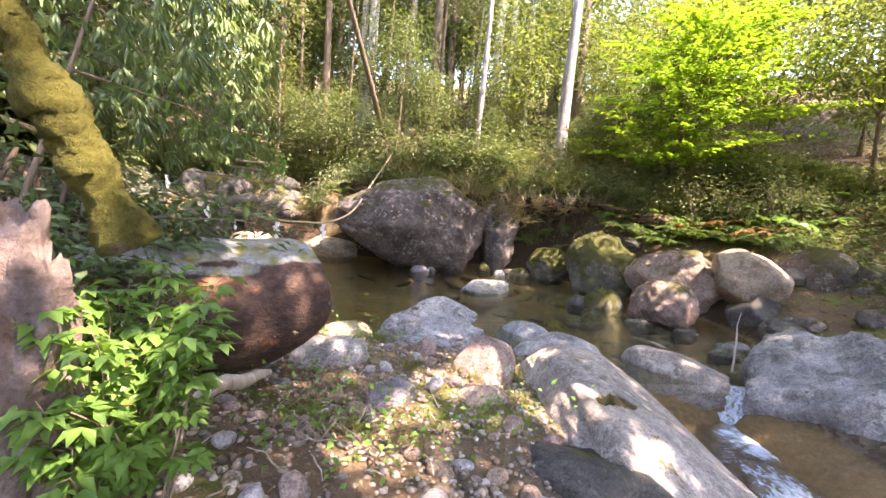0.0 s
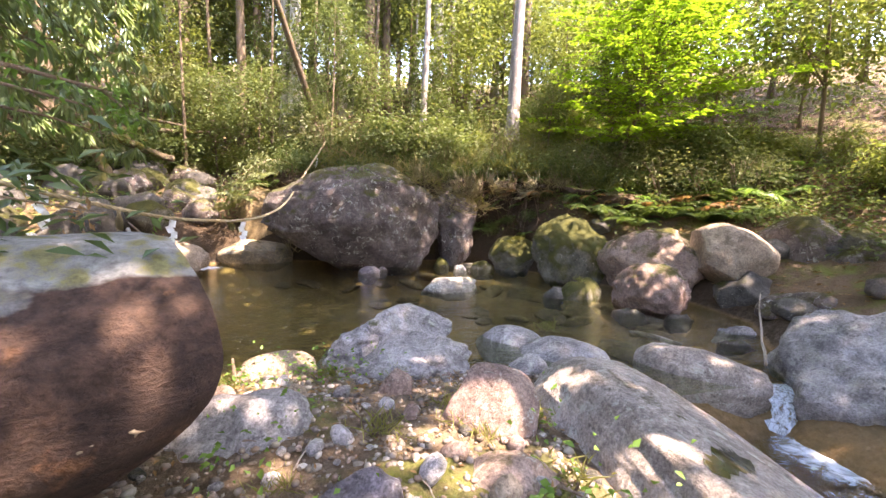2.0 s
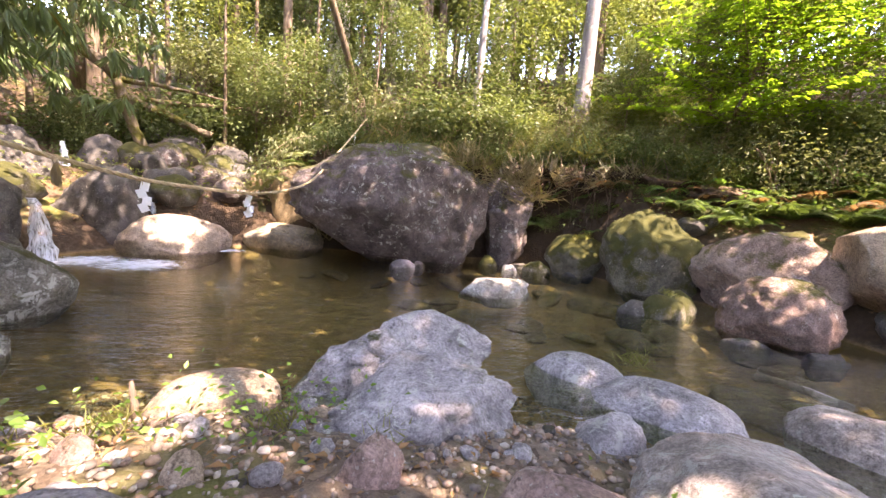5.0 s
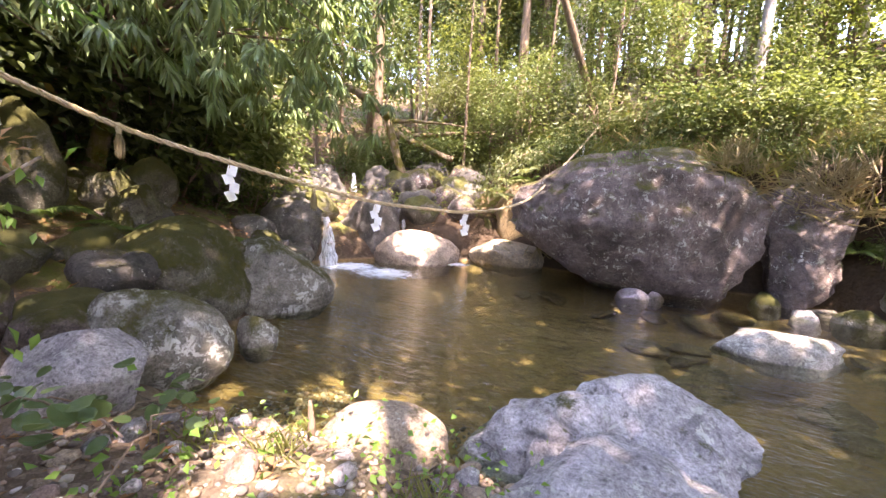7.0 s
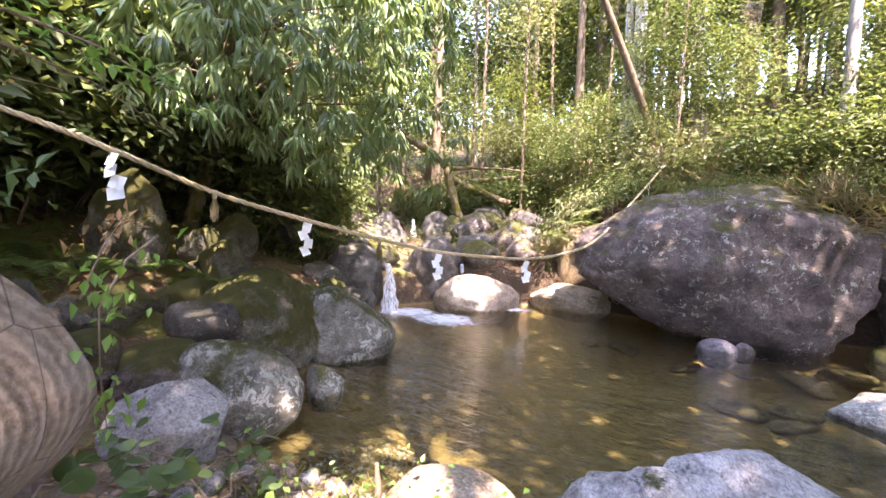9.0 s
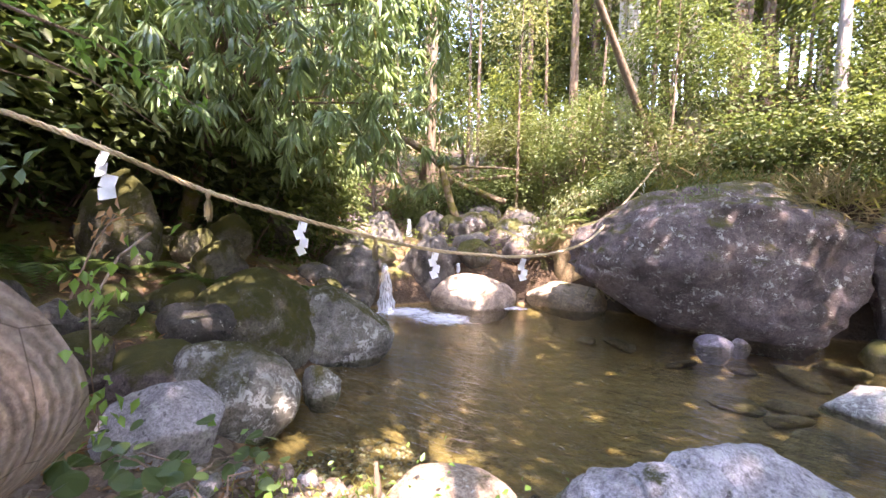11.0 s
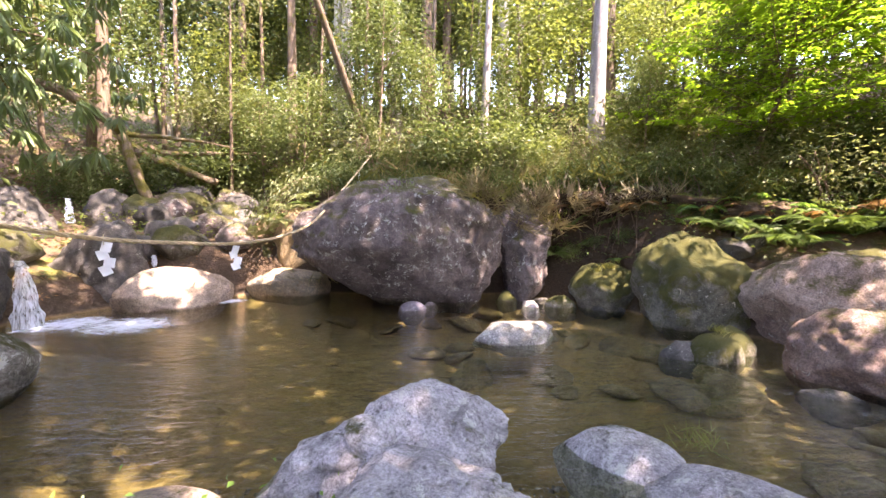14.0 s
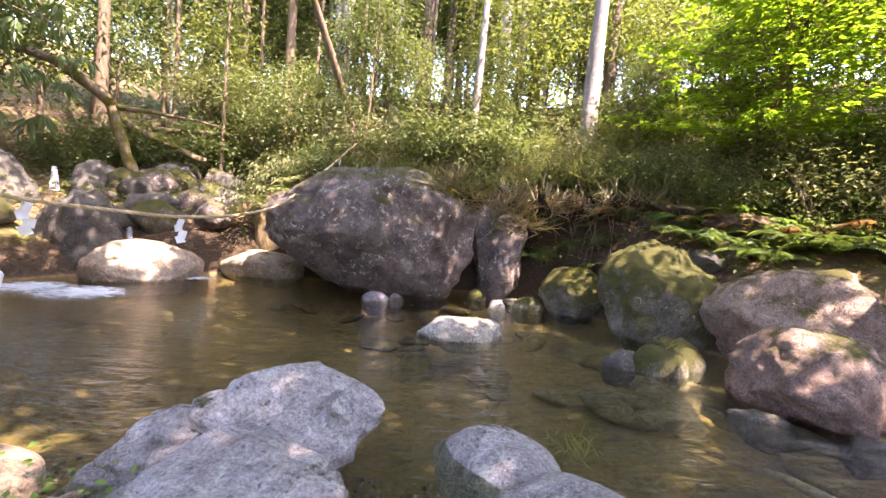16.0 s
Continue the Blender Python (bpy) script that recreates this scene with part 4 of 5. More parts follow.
# ---- bushes ----
def make_bush(name, label, r, h, leaf, clumps, per, size, seed, wide=0.5, stems=5, droop=0.2, group="", category="bush"):
    ob = thing(name, 0, 0, -50, 0, label, category, group)
    rng = np.random.default_rng(seed)
    c = crown_points(clumps, r, 0.1 * h, h, seed, 0.3)
    for k in range(stems):
        tube("stem", bend((rng.normal() * 0.08, rng.normal() * 0.08, -0.15), c[rng.integers(len(c))], 5, -0.1, k, 0.04), [0.012 * (1 - 0.15 * j) for j in range(6)], TWIG, ob, 4)
    part("foliage", leaf_cloud("foliage", c, 0.16, per, size, size * wide, seed, droop), leaf, ob)
    return ob


def place(ob, spots, seed, smin=0.75, smax=1.3):
    """Put the first at the first spot, copies at the rest."""
    rng = np.random.default_rng(seed)
    for k, (x, y) in enumerate(spots):
        m = pose(x, y, ground_z(x, y) - 0.05, 0, 0, rng.uniform(0, 360)) @ Matrix.Scale(rng.uniform(smin, smax), 4)
        if k == 0:
            ob.matrix_basis = m
        else:
            copy_thing(ob, m)


def row(x0, y0, x1, y1, n, jit, seed):
    rng = np.random.default_rng(seed)
    return [(x0 + (x1 - x0) * i / max(n - 1, 1) + rng.uniform(-jit, jit), y0 + (y1 - y0) * i / max(n - 1, 1) + rng.uniform(-jit, jit)) for i in range(n)]


bush = make_bush("bush", "dense dark green bush on the bank", 0.75, 1.1, LEAF, 90, 26, 0.085, 41, group="bank bushes")
place(bush, row(-2.2, 15.2, 3.8, 14.9, 8, 0.4, 1) + row(-3, 16.6, 9, 16, 7, 0.6, 2) + row(9, 12.5, 12, 9, 7, 0.6, 3) + row(-11, 15, -6, 18, 7, 0.7, 4), 5, 0.5, 1.5)
thicket = make_bush("bush", "dense dark thicket on the shaded bank", 1.1, 2.2, LEAF, 150, 30, 0.12, 45, 0.45, 6, 0.3, "thicket of the shaded bank")
place(thicket, row(-9.4, 9.4, -9.0, 2.6, 8, 0.35, 16) + row(-10.6, 9.0, -10.4, 2.0, 7, 0.5, 17) + row(-8.8, 1.6, -6.6, 0.2, 4, 0.3, 18), 19, 1.0, 1.6)
bush2 = make_bush("bush", "yellowish green bush in the sun", 0.8, 1.2, LEAF_SUN, 85, 26, 0.09, 42, group="sunlit bushes")
place(bush2, row(4.5, 15.6, 11, 13.5, 8, 0.5, 6) + row(-5.5, 17, -1.5, 18.5, 6, 0.5, 7) + row(10.6, 10.6, 14.5, 7.8, 6, 0.5, 8) + row(12, 5.6, 15, 3, 5, 0.6, 9), 6)

# ---- undergrowth and litter ----
def land_spots(n, x0, x1, y0, y1, seed, zmin=0.7, keep=None):
    rng = np.random.default_rng(seed)
    px, py = rng.uniform(x0, x1, n), rng.uniform(y0, y1, n)
    pz = height(px, py)
    ok = (pz > zmin) & (inside_by(px, py) < -0.5)
    if keep is not None:
        ok &= keep(px, py)
    return np.stack([px, py, pz], -1)[ok]


patchy = lambda x, y: np.sin(x * 1.9 + 1.3 * np.sin(y * 1.1)) * np.sin(y * 1.6 + np.sin(x * 0.9)) > -0.15
spots = land_spots(5200, -20, 20, 8.5, 27, 11, 1.2, patchy)
spots = np.concatenate([spots, land_spots(900, -14, -4.5, -1, 9, 12, 0.7, lambda x, y: (x < -8.2) | (y < 2.4))])
spots = np.concatenate([spots, land_spots(2600, 3.5, 14, 3.5, 14, 20, 0.75, lambda x, y: inside_by(x, y) < -2.4)])
spots[:, 2] += 0.15
tagged(part("undergrowth", leaf_cloud("undergrowth", spots, 0.22, 12, 0.13, 0.07, 13, 0.0, 0.6, 0.6), LEAF), "low leafy undergrowth covering the slopes", "undergrowth", "", "stuff")
spots2 = land_spots(2400, -12, 18, 10, 22, 14, 1.2, lambda x, y: ~patchy(x, y))
spots2[:, 2] += 0.3
tagged(part("undergrowth", leaf_cloud("undergrowth", spots2, 0.25, 10, 0.12, 0.06, 15, 0.0, 0.6, 0.6), LEAF_SUN), "light green sunlit undergrowth on the slopes", "undergrowth", "", "stuff")
dry = land_spots(9000, -13, 15, -3, 19, 16, 0.25, lambda x, y: ~((np.abs(x) < 3) & (y < 3.0)))
dry[:, 2] += 0.02
tagged(part("leaf_litter", leaf_cloud("leaf_litter", dry, 0.05, 3, 0.10, 0.045, 17, 0.0, 0.85, 0.15), LEAF_DRY), "dry brown fallen leaves on the ground", "leaf litter", "", "stuff")
near_dry = land_spots(900, -3.5, 2.0, -2, 4.2, 18, 0.05)
near_dry[:, 2] += 0.012
tagged(part("leaf_litter", leaf_cloud("leaf_litter", near_dry, 0.05, 2, 0.05, 0.02, 19, 0.0, 0.85, 0.1), LEAF_DRY), "dry leaves and twigs scattered over the gravel", "leaf litter", "", "stuff")


# ---- ferns, grass, small plants ----
def make_fern(fronds, reach, leaf, seed, group, label="fern with arching fronds"):
    ob = thing("fern", 0, 0, -50, 0, label, "fern", group)
    rng = np.random.default_rng(seed)
    for k in range(fronds):
        a = 2 * math.pi * k / fronds + rng.uniform(-0.3, 0.3)
        base, tips, L = [], [], []
        out = Vector((math.cos(a), math.sin(a), 0))
        side = Vector((-math.sin(a), math.cos(a), 0))
        r = reach * rng.uniform(0.75, 1.1)
        for j in range(26):
            t = (j + 1) / 26
            p = out * r * t + Vector((0, 0, r * (0.95 * t - 0.95 * t * t)))
            for w in (-1, 1):
                base.append(p)
                tips.append(side * w + out * 0.45 + Vector((0, 0, -0.25)))
                L.append(r * 0.26 * math.sin(math.pi * min(1, 0.12 + 0.9 * t)) + 0.01)
        base, tips, L = np.array(base), unit(np.array(tips)), np.array(L)
        nrm = unit(np.tile((0.0, 0.0, 1.0), (len(base), 1)) + rng.normal(size=base.shape) * 0.12)
        part("frond", leaves_mesh("frond", base, tips, nrm, L, np.full(len(L), r * 0.045)), leaf, ob)
    return ob


def put_at(ob, spots, seed, smin=0.8, smax=1.25, tilt=12):
    """Spots with their own heights; the first takes the thing itself."""
    rng = np.random.default_rng(seed)
    for k, (x, y, z) in enumerate(spots):
        m = pose(x, y, z, rng.uniform(-tilt, tilt), rng.uniform(-tilt, tilt), rng.uniform(0, 360)) @ Matrix.Scale(rng.uniform(smin, smax), 4)
        if k == 0:
            ob.matrix_basis = m
        else:
            copy_thing(ob, m)


fern = make_fern(8, 0.75, FERN, 21, "bank ferns")
put_at(fern, [(x, y, ground_z(x, y)) for x, y in row(8.6, 10.9, 11.8, 8.0, 12, 0.6, 31) + row(7.3, 10.3, 10.4, 7.2, 16, 0.35, 38) + row(-3.6, 15.2, -2.2, 15.6, 3, 0.3, 32) + row(-6.4, 6.4, -7.0, 3.6, 6, 0.5, 33) + row(-4.6, 1.6, -3.2, 0.6, 4, 0.4, 34) + row(5.5, 13, 8, 12, 5, 0.5, 35)], 22)
tall_fern = make_fern(9, 1.15, LEAF_FRESH, 27, "tall ferns of the far bank", "tall green fern under the maple")
put_at(tall_fern, [(x, y, ground_z(x, y)) for x, y in row(7.6, 10.9, 12.0, 7.4, 9, 0.3, 36) + row(8.6, 11.6, 13.0, 8.4, 8, 0.5, 37)], 28, 0.7, 1.2, 14)
pale_fern = make_fern(7, 0.95, LEAF_PALE, 23, "sunlit ferns", "pale green fern lit by the sun beside the rocks")
put_at(pale_fern, [(-3.9, 14.1, 2.05), (-3.5, 14.6, 2.5), (-3.1, 15.0, 2.9), (-4.2, 14.3, 1.75)], 24, 0.8, 1.1, 25)
dead_fern = make_fern(6, 0.7, LEAF_DRY, 29, "withered ferns", "withered brown fern hanging on the bank")
put_at(dead_fern, [(x, y, ground_z(x, y) + 0.05) for x, y in row(7.6, 10.6, 10.8, 7.6, 9, 0.3, 39) + row(-4.2, 0.9, -3.2, 0.4, 4, 0.2, 40)] + [(4.2, 12.6, 2.5), (5.2, 12.1, 2.5), (6.2, 11.5, 2.5)], 30, 0.8, 1.2, 25)
put_at(copy_thing(fern, pose(5, 11.6, 1.6)), [(x, y, z) for (x, y), z in zip(row(4.3, 12.3, 7.2, 10.5, 9, 0.15, 61), (1.3, 2.1, 1.6, 2.2, 1.2, 1.9, 1.5, 2.1, 1.7))], 62, 0.6, 1.0, 35)
blue_fern = make_fern(5, 0.42, LEAF_IVY, 25, "blue-green ferns", "blue-green fern on the dark bank")
put_at(blue_fern, [(-3.5, 0.55, 1.9), (-3.0, 0.6, 1.8), (-2.6, 0.9, 1.95)], 26)


def make_grass(blades, tall, spread, leaf, seed, group, label):
    ob = thing("grass_tuft", 0, 0, -50, 0, label, "grass", group)
    rng = np.random.default_rng(seed)
    base = np.zeros((blades, 3))
    base[:, :2] = rng.normal(size=(blades, 2)) * spread * 0.25
    d = rng.normal(size=(blades, 3)) * 0.5
    d[:, 2] = rng.uniform(0.35, 1.1, blades)
    d = unit(d)
    L = rng.uniform(0.5, 1.0, blades) * tall
    nrm = unit(np.stack([d[:, 0], d[:, 1], -np.hypot(d[:, 0], d[:, 1])], -1) * -1 + 0.01)
    a = leaves_mesh("blade_clump", base, d, nrm, L, np.full(blades, 0.005 + tall * 0.006), 0.1)
    part("blade_clump", a, leaf, ob)
    return ob


straw = make_grass(80, 0.6, 1.0, STRAW, 51, "dry grass of the bank", "tuft of dry straw-coloured grass on the bank")
put_at(straw, [(x, y, ground_z(x, y)) for x, y in row(4.2, 13.9, 8.6, 11.9, 9, 0.4, 41) + row(4.5, 14.6, 9, 13, 7, 0.5, 42) + row(-2.4, 13.8, -0.8, 14.4, 3, 0.2, 43) + row(-1.5, 14.4, 3, 14.5, 8, 0.3, 44)], 45, 0.7, 1.3, 20)
sedge = make_grass(110, 0.85, 1.6, GRASS, 56, "sedges of the bank", "arching tuft of grey-green sedge on the bank")
put_at(sedge, [(x, y, ground_z(x, y)) for x, y in row(-1.6, 14.2, 3.4, 14.0, 9, 0.3, 46) + row(3.8, 13.6, 8.4, 11.2, 12, 0.4, 47) + row(4.6, 15.0, 9.4, 12.6, 9, 0.5, 48)], 49, 0.7, 1.2, 18)
drape = make_grass(90, 0.9, 1.2, STRAW, 57, "straw hanging from the bank", "dry grass hanging down over the bank's edge")
put_at(drape, [(x, y, 2.75) for x, y in row(3.4, 12.5, 6.6, 10.9, 9, 0.15, 50)] + [(3.1, 11.9, 2.2), (3.5, 11.8, 2.5), (3.9, 11.9, 2.1), (1.9, 11.9, 2.9), (2.4, 12.1, 2.6)], 58, 0.7, 1.1, 70)
tuft = make_grass(55, 0.17, 0.3, GRASS, 52, "small grass tufts", "small green and yellow grass tuft among stones")
put_at(tuft, [(x, y, ground_z(x, y)) for x, y in [(0.22, 2.5), (0.15, 2.15), (0.3, 1.9), (0.9, 2.2), (-0.5, 2.1), (-0.1, 3.5), (-1.9, 3.5), (-2.4, 3.3), (-2.1, 3.9), (-0.9, 3.6), (-1.2, 1.6), (-1.5, 0.9), (-1.1, 0.5), (0.6, 1.2), (-0.6, 0.4)]] + [(5.2, 11.0, 1.05), (4.8, 10.9, 0.95), (2.6, 4.72, 0.2), (5.05, 7.4, 0.4)], 53)
herb = make_bush("herb", "low leafy green herb among the stones", 0.16, 0.14, LEAF_FRESH, 12, 8, 0.05, 54, 0.6, 3, 0.1, "herbs of the gravel", "plant")
place(herb, [(-1.3, 0.7), (-1.0, 1.0), (-1.6, 0.4), (-1.2, 0.2), (-0.4, 0.6), (0.75, 2.2), (-1.9, 3.3), (-2.3, 3.0), (-1.6, 3.6), (-0.8, 3.4), (-1.5, 2.0), (-1.9, 2.7), (-1.0, 3.9), (-0.3, 3.8), (0.45, 1.0), (-0.9, -0.1)], 55, 0.7, 1.3)


def ivy_patch():
    """Round blue-green leaves on trailing runners."""
    rng = np.random.default_rng(61)
    for k, (x, y, z) in enumerate(((-2.35, 2.5, 0.85), (-2.6, 3.1, 0.5), (-2.1, 2.2, 0.95), (-2.8, 2.7, 0.72), (-2.3, 2.9, 0.6))):
        ob = thing("ivy", x, y, z, k * 70, "trailing vine with round blue-green leaves", "vine", "ivy on the bank")
        tube("runner", bend((-0.3, 0, -0.05), (0.35, 0.2, -0.1), 6, -0.08, k, 0.05), [0.006] * 7, TWIG, ob, 5)
        for j in range(12):
            p = (rng.uniform(-0.35, 0.38), rng.normal() * 0.14, rng.uniform(-0.06, 0.14))
            bm = bmesh.new()
            bmesh.ops.create_circle(bm, cap_ends=True, segments=9, radius=rng.uniform(0.035, 0.06))
            for v in bm.verts:
                v.co.z = -2.2 * v.co.length ** 2 + abs(v.co.x) * 0.25
            leaf = part("leaf", bm, LEAF_IVY, ob)
            leaf.matrix_basis = pose(*p, rng.normal() * 30, rng.normal() * 30, rng.uniform(0, 360))


ivy_patch()


def leafy_spray(name, label, category, points, radius, leaf, n, size, wide, seed, spread, droop=0.35, side=None):
    """A branch with its leaves; points are in the world."""
    o = Vector(points[0])
    ob = thing(name, *o, 0, label, category)
    pts = [Vector(p) - o for p in points]
    tube("branch", pts, [radius * (1 - 0.8 * i / (len(pts) - 1)) for i in range(len(pts))], TWIG, ob, 6)
    rng = np.random.default_rng(seed)
    base = []
    for k in range(n):
        t = rng.uniform(0.1, 1) * (len(pts) - 1)
        i = min(int(t), len(pts) - 2)
        base.append(pts[i].lerp(pts[i + 1], t - i) + Vector(rng.normal(size=3) * spread))
    base = np.array(base)
    axis = np.array(pts[-1] - pts[0])
    d = rng.normal(size=base.shape) * 0.6 + axis / np.linalg.norm(axis) * 0.7
    d[:, 2] -= droop
    nrm = unit(rng.normal(size=base.shape) * 0.35 + np.array((0, 0, 1)))
    L = rng.uniform(0.6, 1.2, n) * size
    part("foliage", leaves_mesh("foliage", base, unit(d), nrm, L, L * wide), leaf, ob)
    return ob


# shrub beside the path at the start
def fresh_shrub():
    ob = thing("shrub", -2.05, -0.75, ground_z(-2.05, -0.75), 0, "shrub with bright green toothed leaves beside the path", "shrub")
    o = ob.location
    rng = np.random.default_rng(71)
    base, tips = [], []
    for k in range(34):
        a = rng.uniform(0, 2 * math.pi)
        e = Vector((-2.05 + 0.52 * math.cos(a) * rng.uniform(0.3, 1), -0.72 + 0.42 * math.sin(a) * rng.uniform(0.3, 1), rng.uniform(1.25, 2.17))) - o
        s = Vector((rng.normal() * 0.1, rng.normal() * 0.1, 0))
        pts = bend(s, e, 6, -0.12, k, 0.03)
        tube("stem", pts, [0.008 * (1 - 0.12 * j) for j in range(7)], TWIG, ob, 4)
        for j in range(26):
            t = rng.uniform(0.35, 1) * 6
            i = min(int(t), 5)
            p = pts[i].lerp(pts[i + 1], t - i)
            out = Vector((rng.normal(), rng.normal(), 0)).normalized()
            for m in (-1, 0, 1):
                turn = Matrix.Rotation(m * 0.9, 3, "Z")
                base.append(p + out * 0.05)
                tips.append(turn @ out + Vector((0, 0, -0.25 + rng.normal() * 0.2)))
    base, tips = np.array(base), unit(np.array(tips))
    nrm = unit(rng.normal(size=base.shape) * 0.25 + np.array((0, 0, 1)))
    L = rng.uniform(0.05, 0.105, len(base))
    part("foliage", leaves_mesh("foliage", base, tips, nrm, L, L * 0.48), LEAF_FRESH, ob)


fresh_shrub()

lush = make_bush("bush", "leafy blue-green shrub growing beside the log", 0.5, 0.95, LEAF_IVY, 60, 22, 0.09, 72, 0.45, 6, 0.3, "shrubs beside the log")
put_at(lush, [(-3.3, 0.35, 1.2), (-2.8, 0.5, 1.1), (-3.1, 1.3, 1.6), (-3.7, 0.9, 1.6)], 73, 0.8, 1.1)

# branches that reach into the view on the left
leafy_spray("branch", "overhanging twig with serrated sunlit leaves", "branch", [(-2.3, 1.3, 2.75), (-2.1, 1.9, 2.78), (-2.2, 2.35, 2.78), (-2.38, 2.85, 2.68)], 0.012, LEAF_FRESH, 150, 0.065, 0.4, 81, 0.05)
leafy_spray("branch", "overhanging twig with small pale leaves", "branch", [(-2.4, 1.4, 2.7), (-2.2, 2.0, 2.7), (-2.35, 2.4, 2.66), (-2.48, 2.74, 2.53)], 0.010, LEAF_PALE, 90, 0.06, 0.4, 82, 0.045)
leafy_spray("branch", "bare reddish twig with few leaves", "branch", [(-2.6, 1.2, 2.62), (-2.3, 1.8, 2.6), (-2.25, 2.25, 2.58)], 0.012, LEAF_FRESH, 22, 0.05, 0.4, 83, 0.05)
leafy_spray("vine", "green creeper hanging over the log's sawn end", "vine", [(-2.3, 2.6, 2.0), (-2.12, 2.42, 1.9), (-2.02, 2.3, 1.72), (-2.0, 2.3, 1.45), (-2.1, 2.35, 1.2)], 0.007, LEAF_FRESH, 70, 0.065, 0.5, 84, 0.06)
leafy_spray("seedling", "small plant with reddish young leaves on the log", "plant", [(-2.45, 2.35, 1.7), (-2.5, 2.45, 1.95), (-2.54, 2.55, 2.1)], 0.006, LEAF_DRY, 30, 0.07, 0.4, 85, 0.05, 0.1)
leafy_spray("seedling", "leafy plant growing on the old log", "plant", [(-2.6, 1.7, 1.75), (-2.65, 1.9, 2.0), (-2.75, 2.1, 2.25)], 0.008, LEAF_IVY, 80, 0.13, 0.42, 86, 0.12, 0.1)
leafy_spray("branch", "leafy low branch over the old log", "branch", [(-3.4, 0.6, 2.0), (-2.9, 1.0, 2.2), (-2.3, 1.35, 2.2), (-1.95, 1.5, 2.12)], 0.014, LEAF_IVY, 260, 0.11, 0.4, 87, 0.16, 0.3)
leafy_spray("branch", "leafy branch hanging over the path", "branch", [(-4.2, 0.2, 3.2), (-3.4, 0.8, 3.3), (-2.8, 1.6, 3.2), (-2.5, 2.2, 3.05)], 0.02, LEAF_FRESH, 170, 0.10, 0.34, 88, 0.2, 0.5)
for k in range(2):
    x, y = -3.7 - 0.35 * k, 0.5 + 0.55 * k
    leafy_spray("sapling", "slender leafy sapling on the dark bank", "tree", [(x, y, ground_z(x, y) - 0.1), (x + 0.2, y + 0.1, 2.2 + 0.2 * k), (x + 0.5, y + 0.25, 3.4 + 0.25 * k), (x + 0.7, y + 0.5, 4.6 + 0.3 * k)], 0.03, LEAF, 240, 0.12, 0.42, 90 + k, 0.34, 0.2)


# ---- rope with paper streamers and straw tassels ----
ROPE = plain_mat("straw rope", (0.36, 0.27, 0.15), (0.62, 0.52, 0.35), 60, 0.85, 0.6)
PAPER = plain_mat("white paper", (0.72, 0.73, 0.76), (0.84, 0.85, 0.87), 15, 0.7, 0.1)
LINE = [(-5.6, 1.2, 3.35), (-4.95, 2.45, 2.98), (-4.5, 3.05, 2.72), (-4.4, 3.9, 2.42), (-4.02, 4.75, 2.18), (-3.7, 5.7, 1.97), (-3.4, 6.65, 1.80), (-3.0, 7.55, 1.72), (-2.68, 8.4, 1.68), (-2.35, 9.6, 1.76), (-2.05, 11.0, 2.05), (-1.72, 12.5, 2.80), (-1.3, 13.7, 3.65), (-0.9, 14.9, 4.5)]


def along(t):
    """A smooth place on the rope, t from 0 to the last index."""
    i = min(int(t), len(LINE) - 2)
    u = t - i
    p = [Vector(LINE[min(max(j, 0), len(LINE) - 1)]) for j in (i - 1, i, i + 1, i + 2)]
    return 0.5 * ((2 * p[1]) + (p[2] - p[0]) * u + (2 * p[0] - 5 * p[1] + 4 * p[2] - p[3]) * u * u + (3 * p[1] - p[0] - 3 * p[2] + p[3]) * u ** 3)


def make_rope():
    ob = thing("rope", *LINE[0], 0, "twisted straw rope stretched across the pool", "rope")
    o = Vector(LINE[0])
    n = 520
    for s in range(3):
        pts = []
        for i in range(n + 1):
            t = i / n * (len(LINE) - 1)
            p = along(t)
            d = (along(min(t + 0.02, len(LINE) - 1)) - along(max(t - 0.02, 0))).normalized()
            a = d.cross(Vector((0, 0, 1))).normalized()
            b = d.cross(a)
            th = i * 0.42 + s * 2 * math.pi / 3
            pts.append(p + (a * math.cos(th) + b * math.sin(th)) * 0.014 - o)
        tube("strand", pts, [0.0155] * len(pts), ROPE, ob, 6)
    return ob


make_rope()


def make_streamer():
    """Folded zigzag paper: four hinged squares."""
    ob = thing("paper_streamer", 0, 0, -50, 0, "white folded zigzag paper streamer hanging from the rope", "streamer", "paper streamers")
    z = 0.0
    tube("string", [Vector((0, 0, 0.05)), Vector((0, 0, -0.06))], [0.003, 0.003], ROPE, ob, 5)
    for k in range(4):
        bm = bmesh.new()
        bmesh.ops.create_grid(bm, x_segments=2, y_segments=2, size=0.5)
        bmesh.ops.solidify(bm, geom=bm.faces[:], thickness=0.01)
        for v in bm.verts:
            v.co.z += 0.08 * v.co.x * v.co.x
        bmesh.ops.transform(bm, matrix=Matrix.Diagonal((0.085 + 0.008 * k, 0.105, 0.15, 1)), verts=bm.verts)
        leaf = part("fold", bm, PAPER, ob)
        leaf.matrix_basis = pose(0.020 * (-1) ** k + 0.010 * k, 0.012 * k, -0.08 - 0.082 * k, 78 - 12 * (k % 2), 14 * (-1) ** k, 12 * k)
    return ob


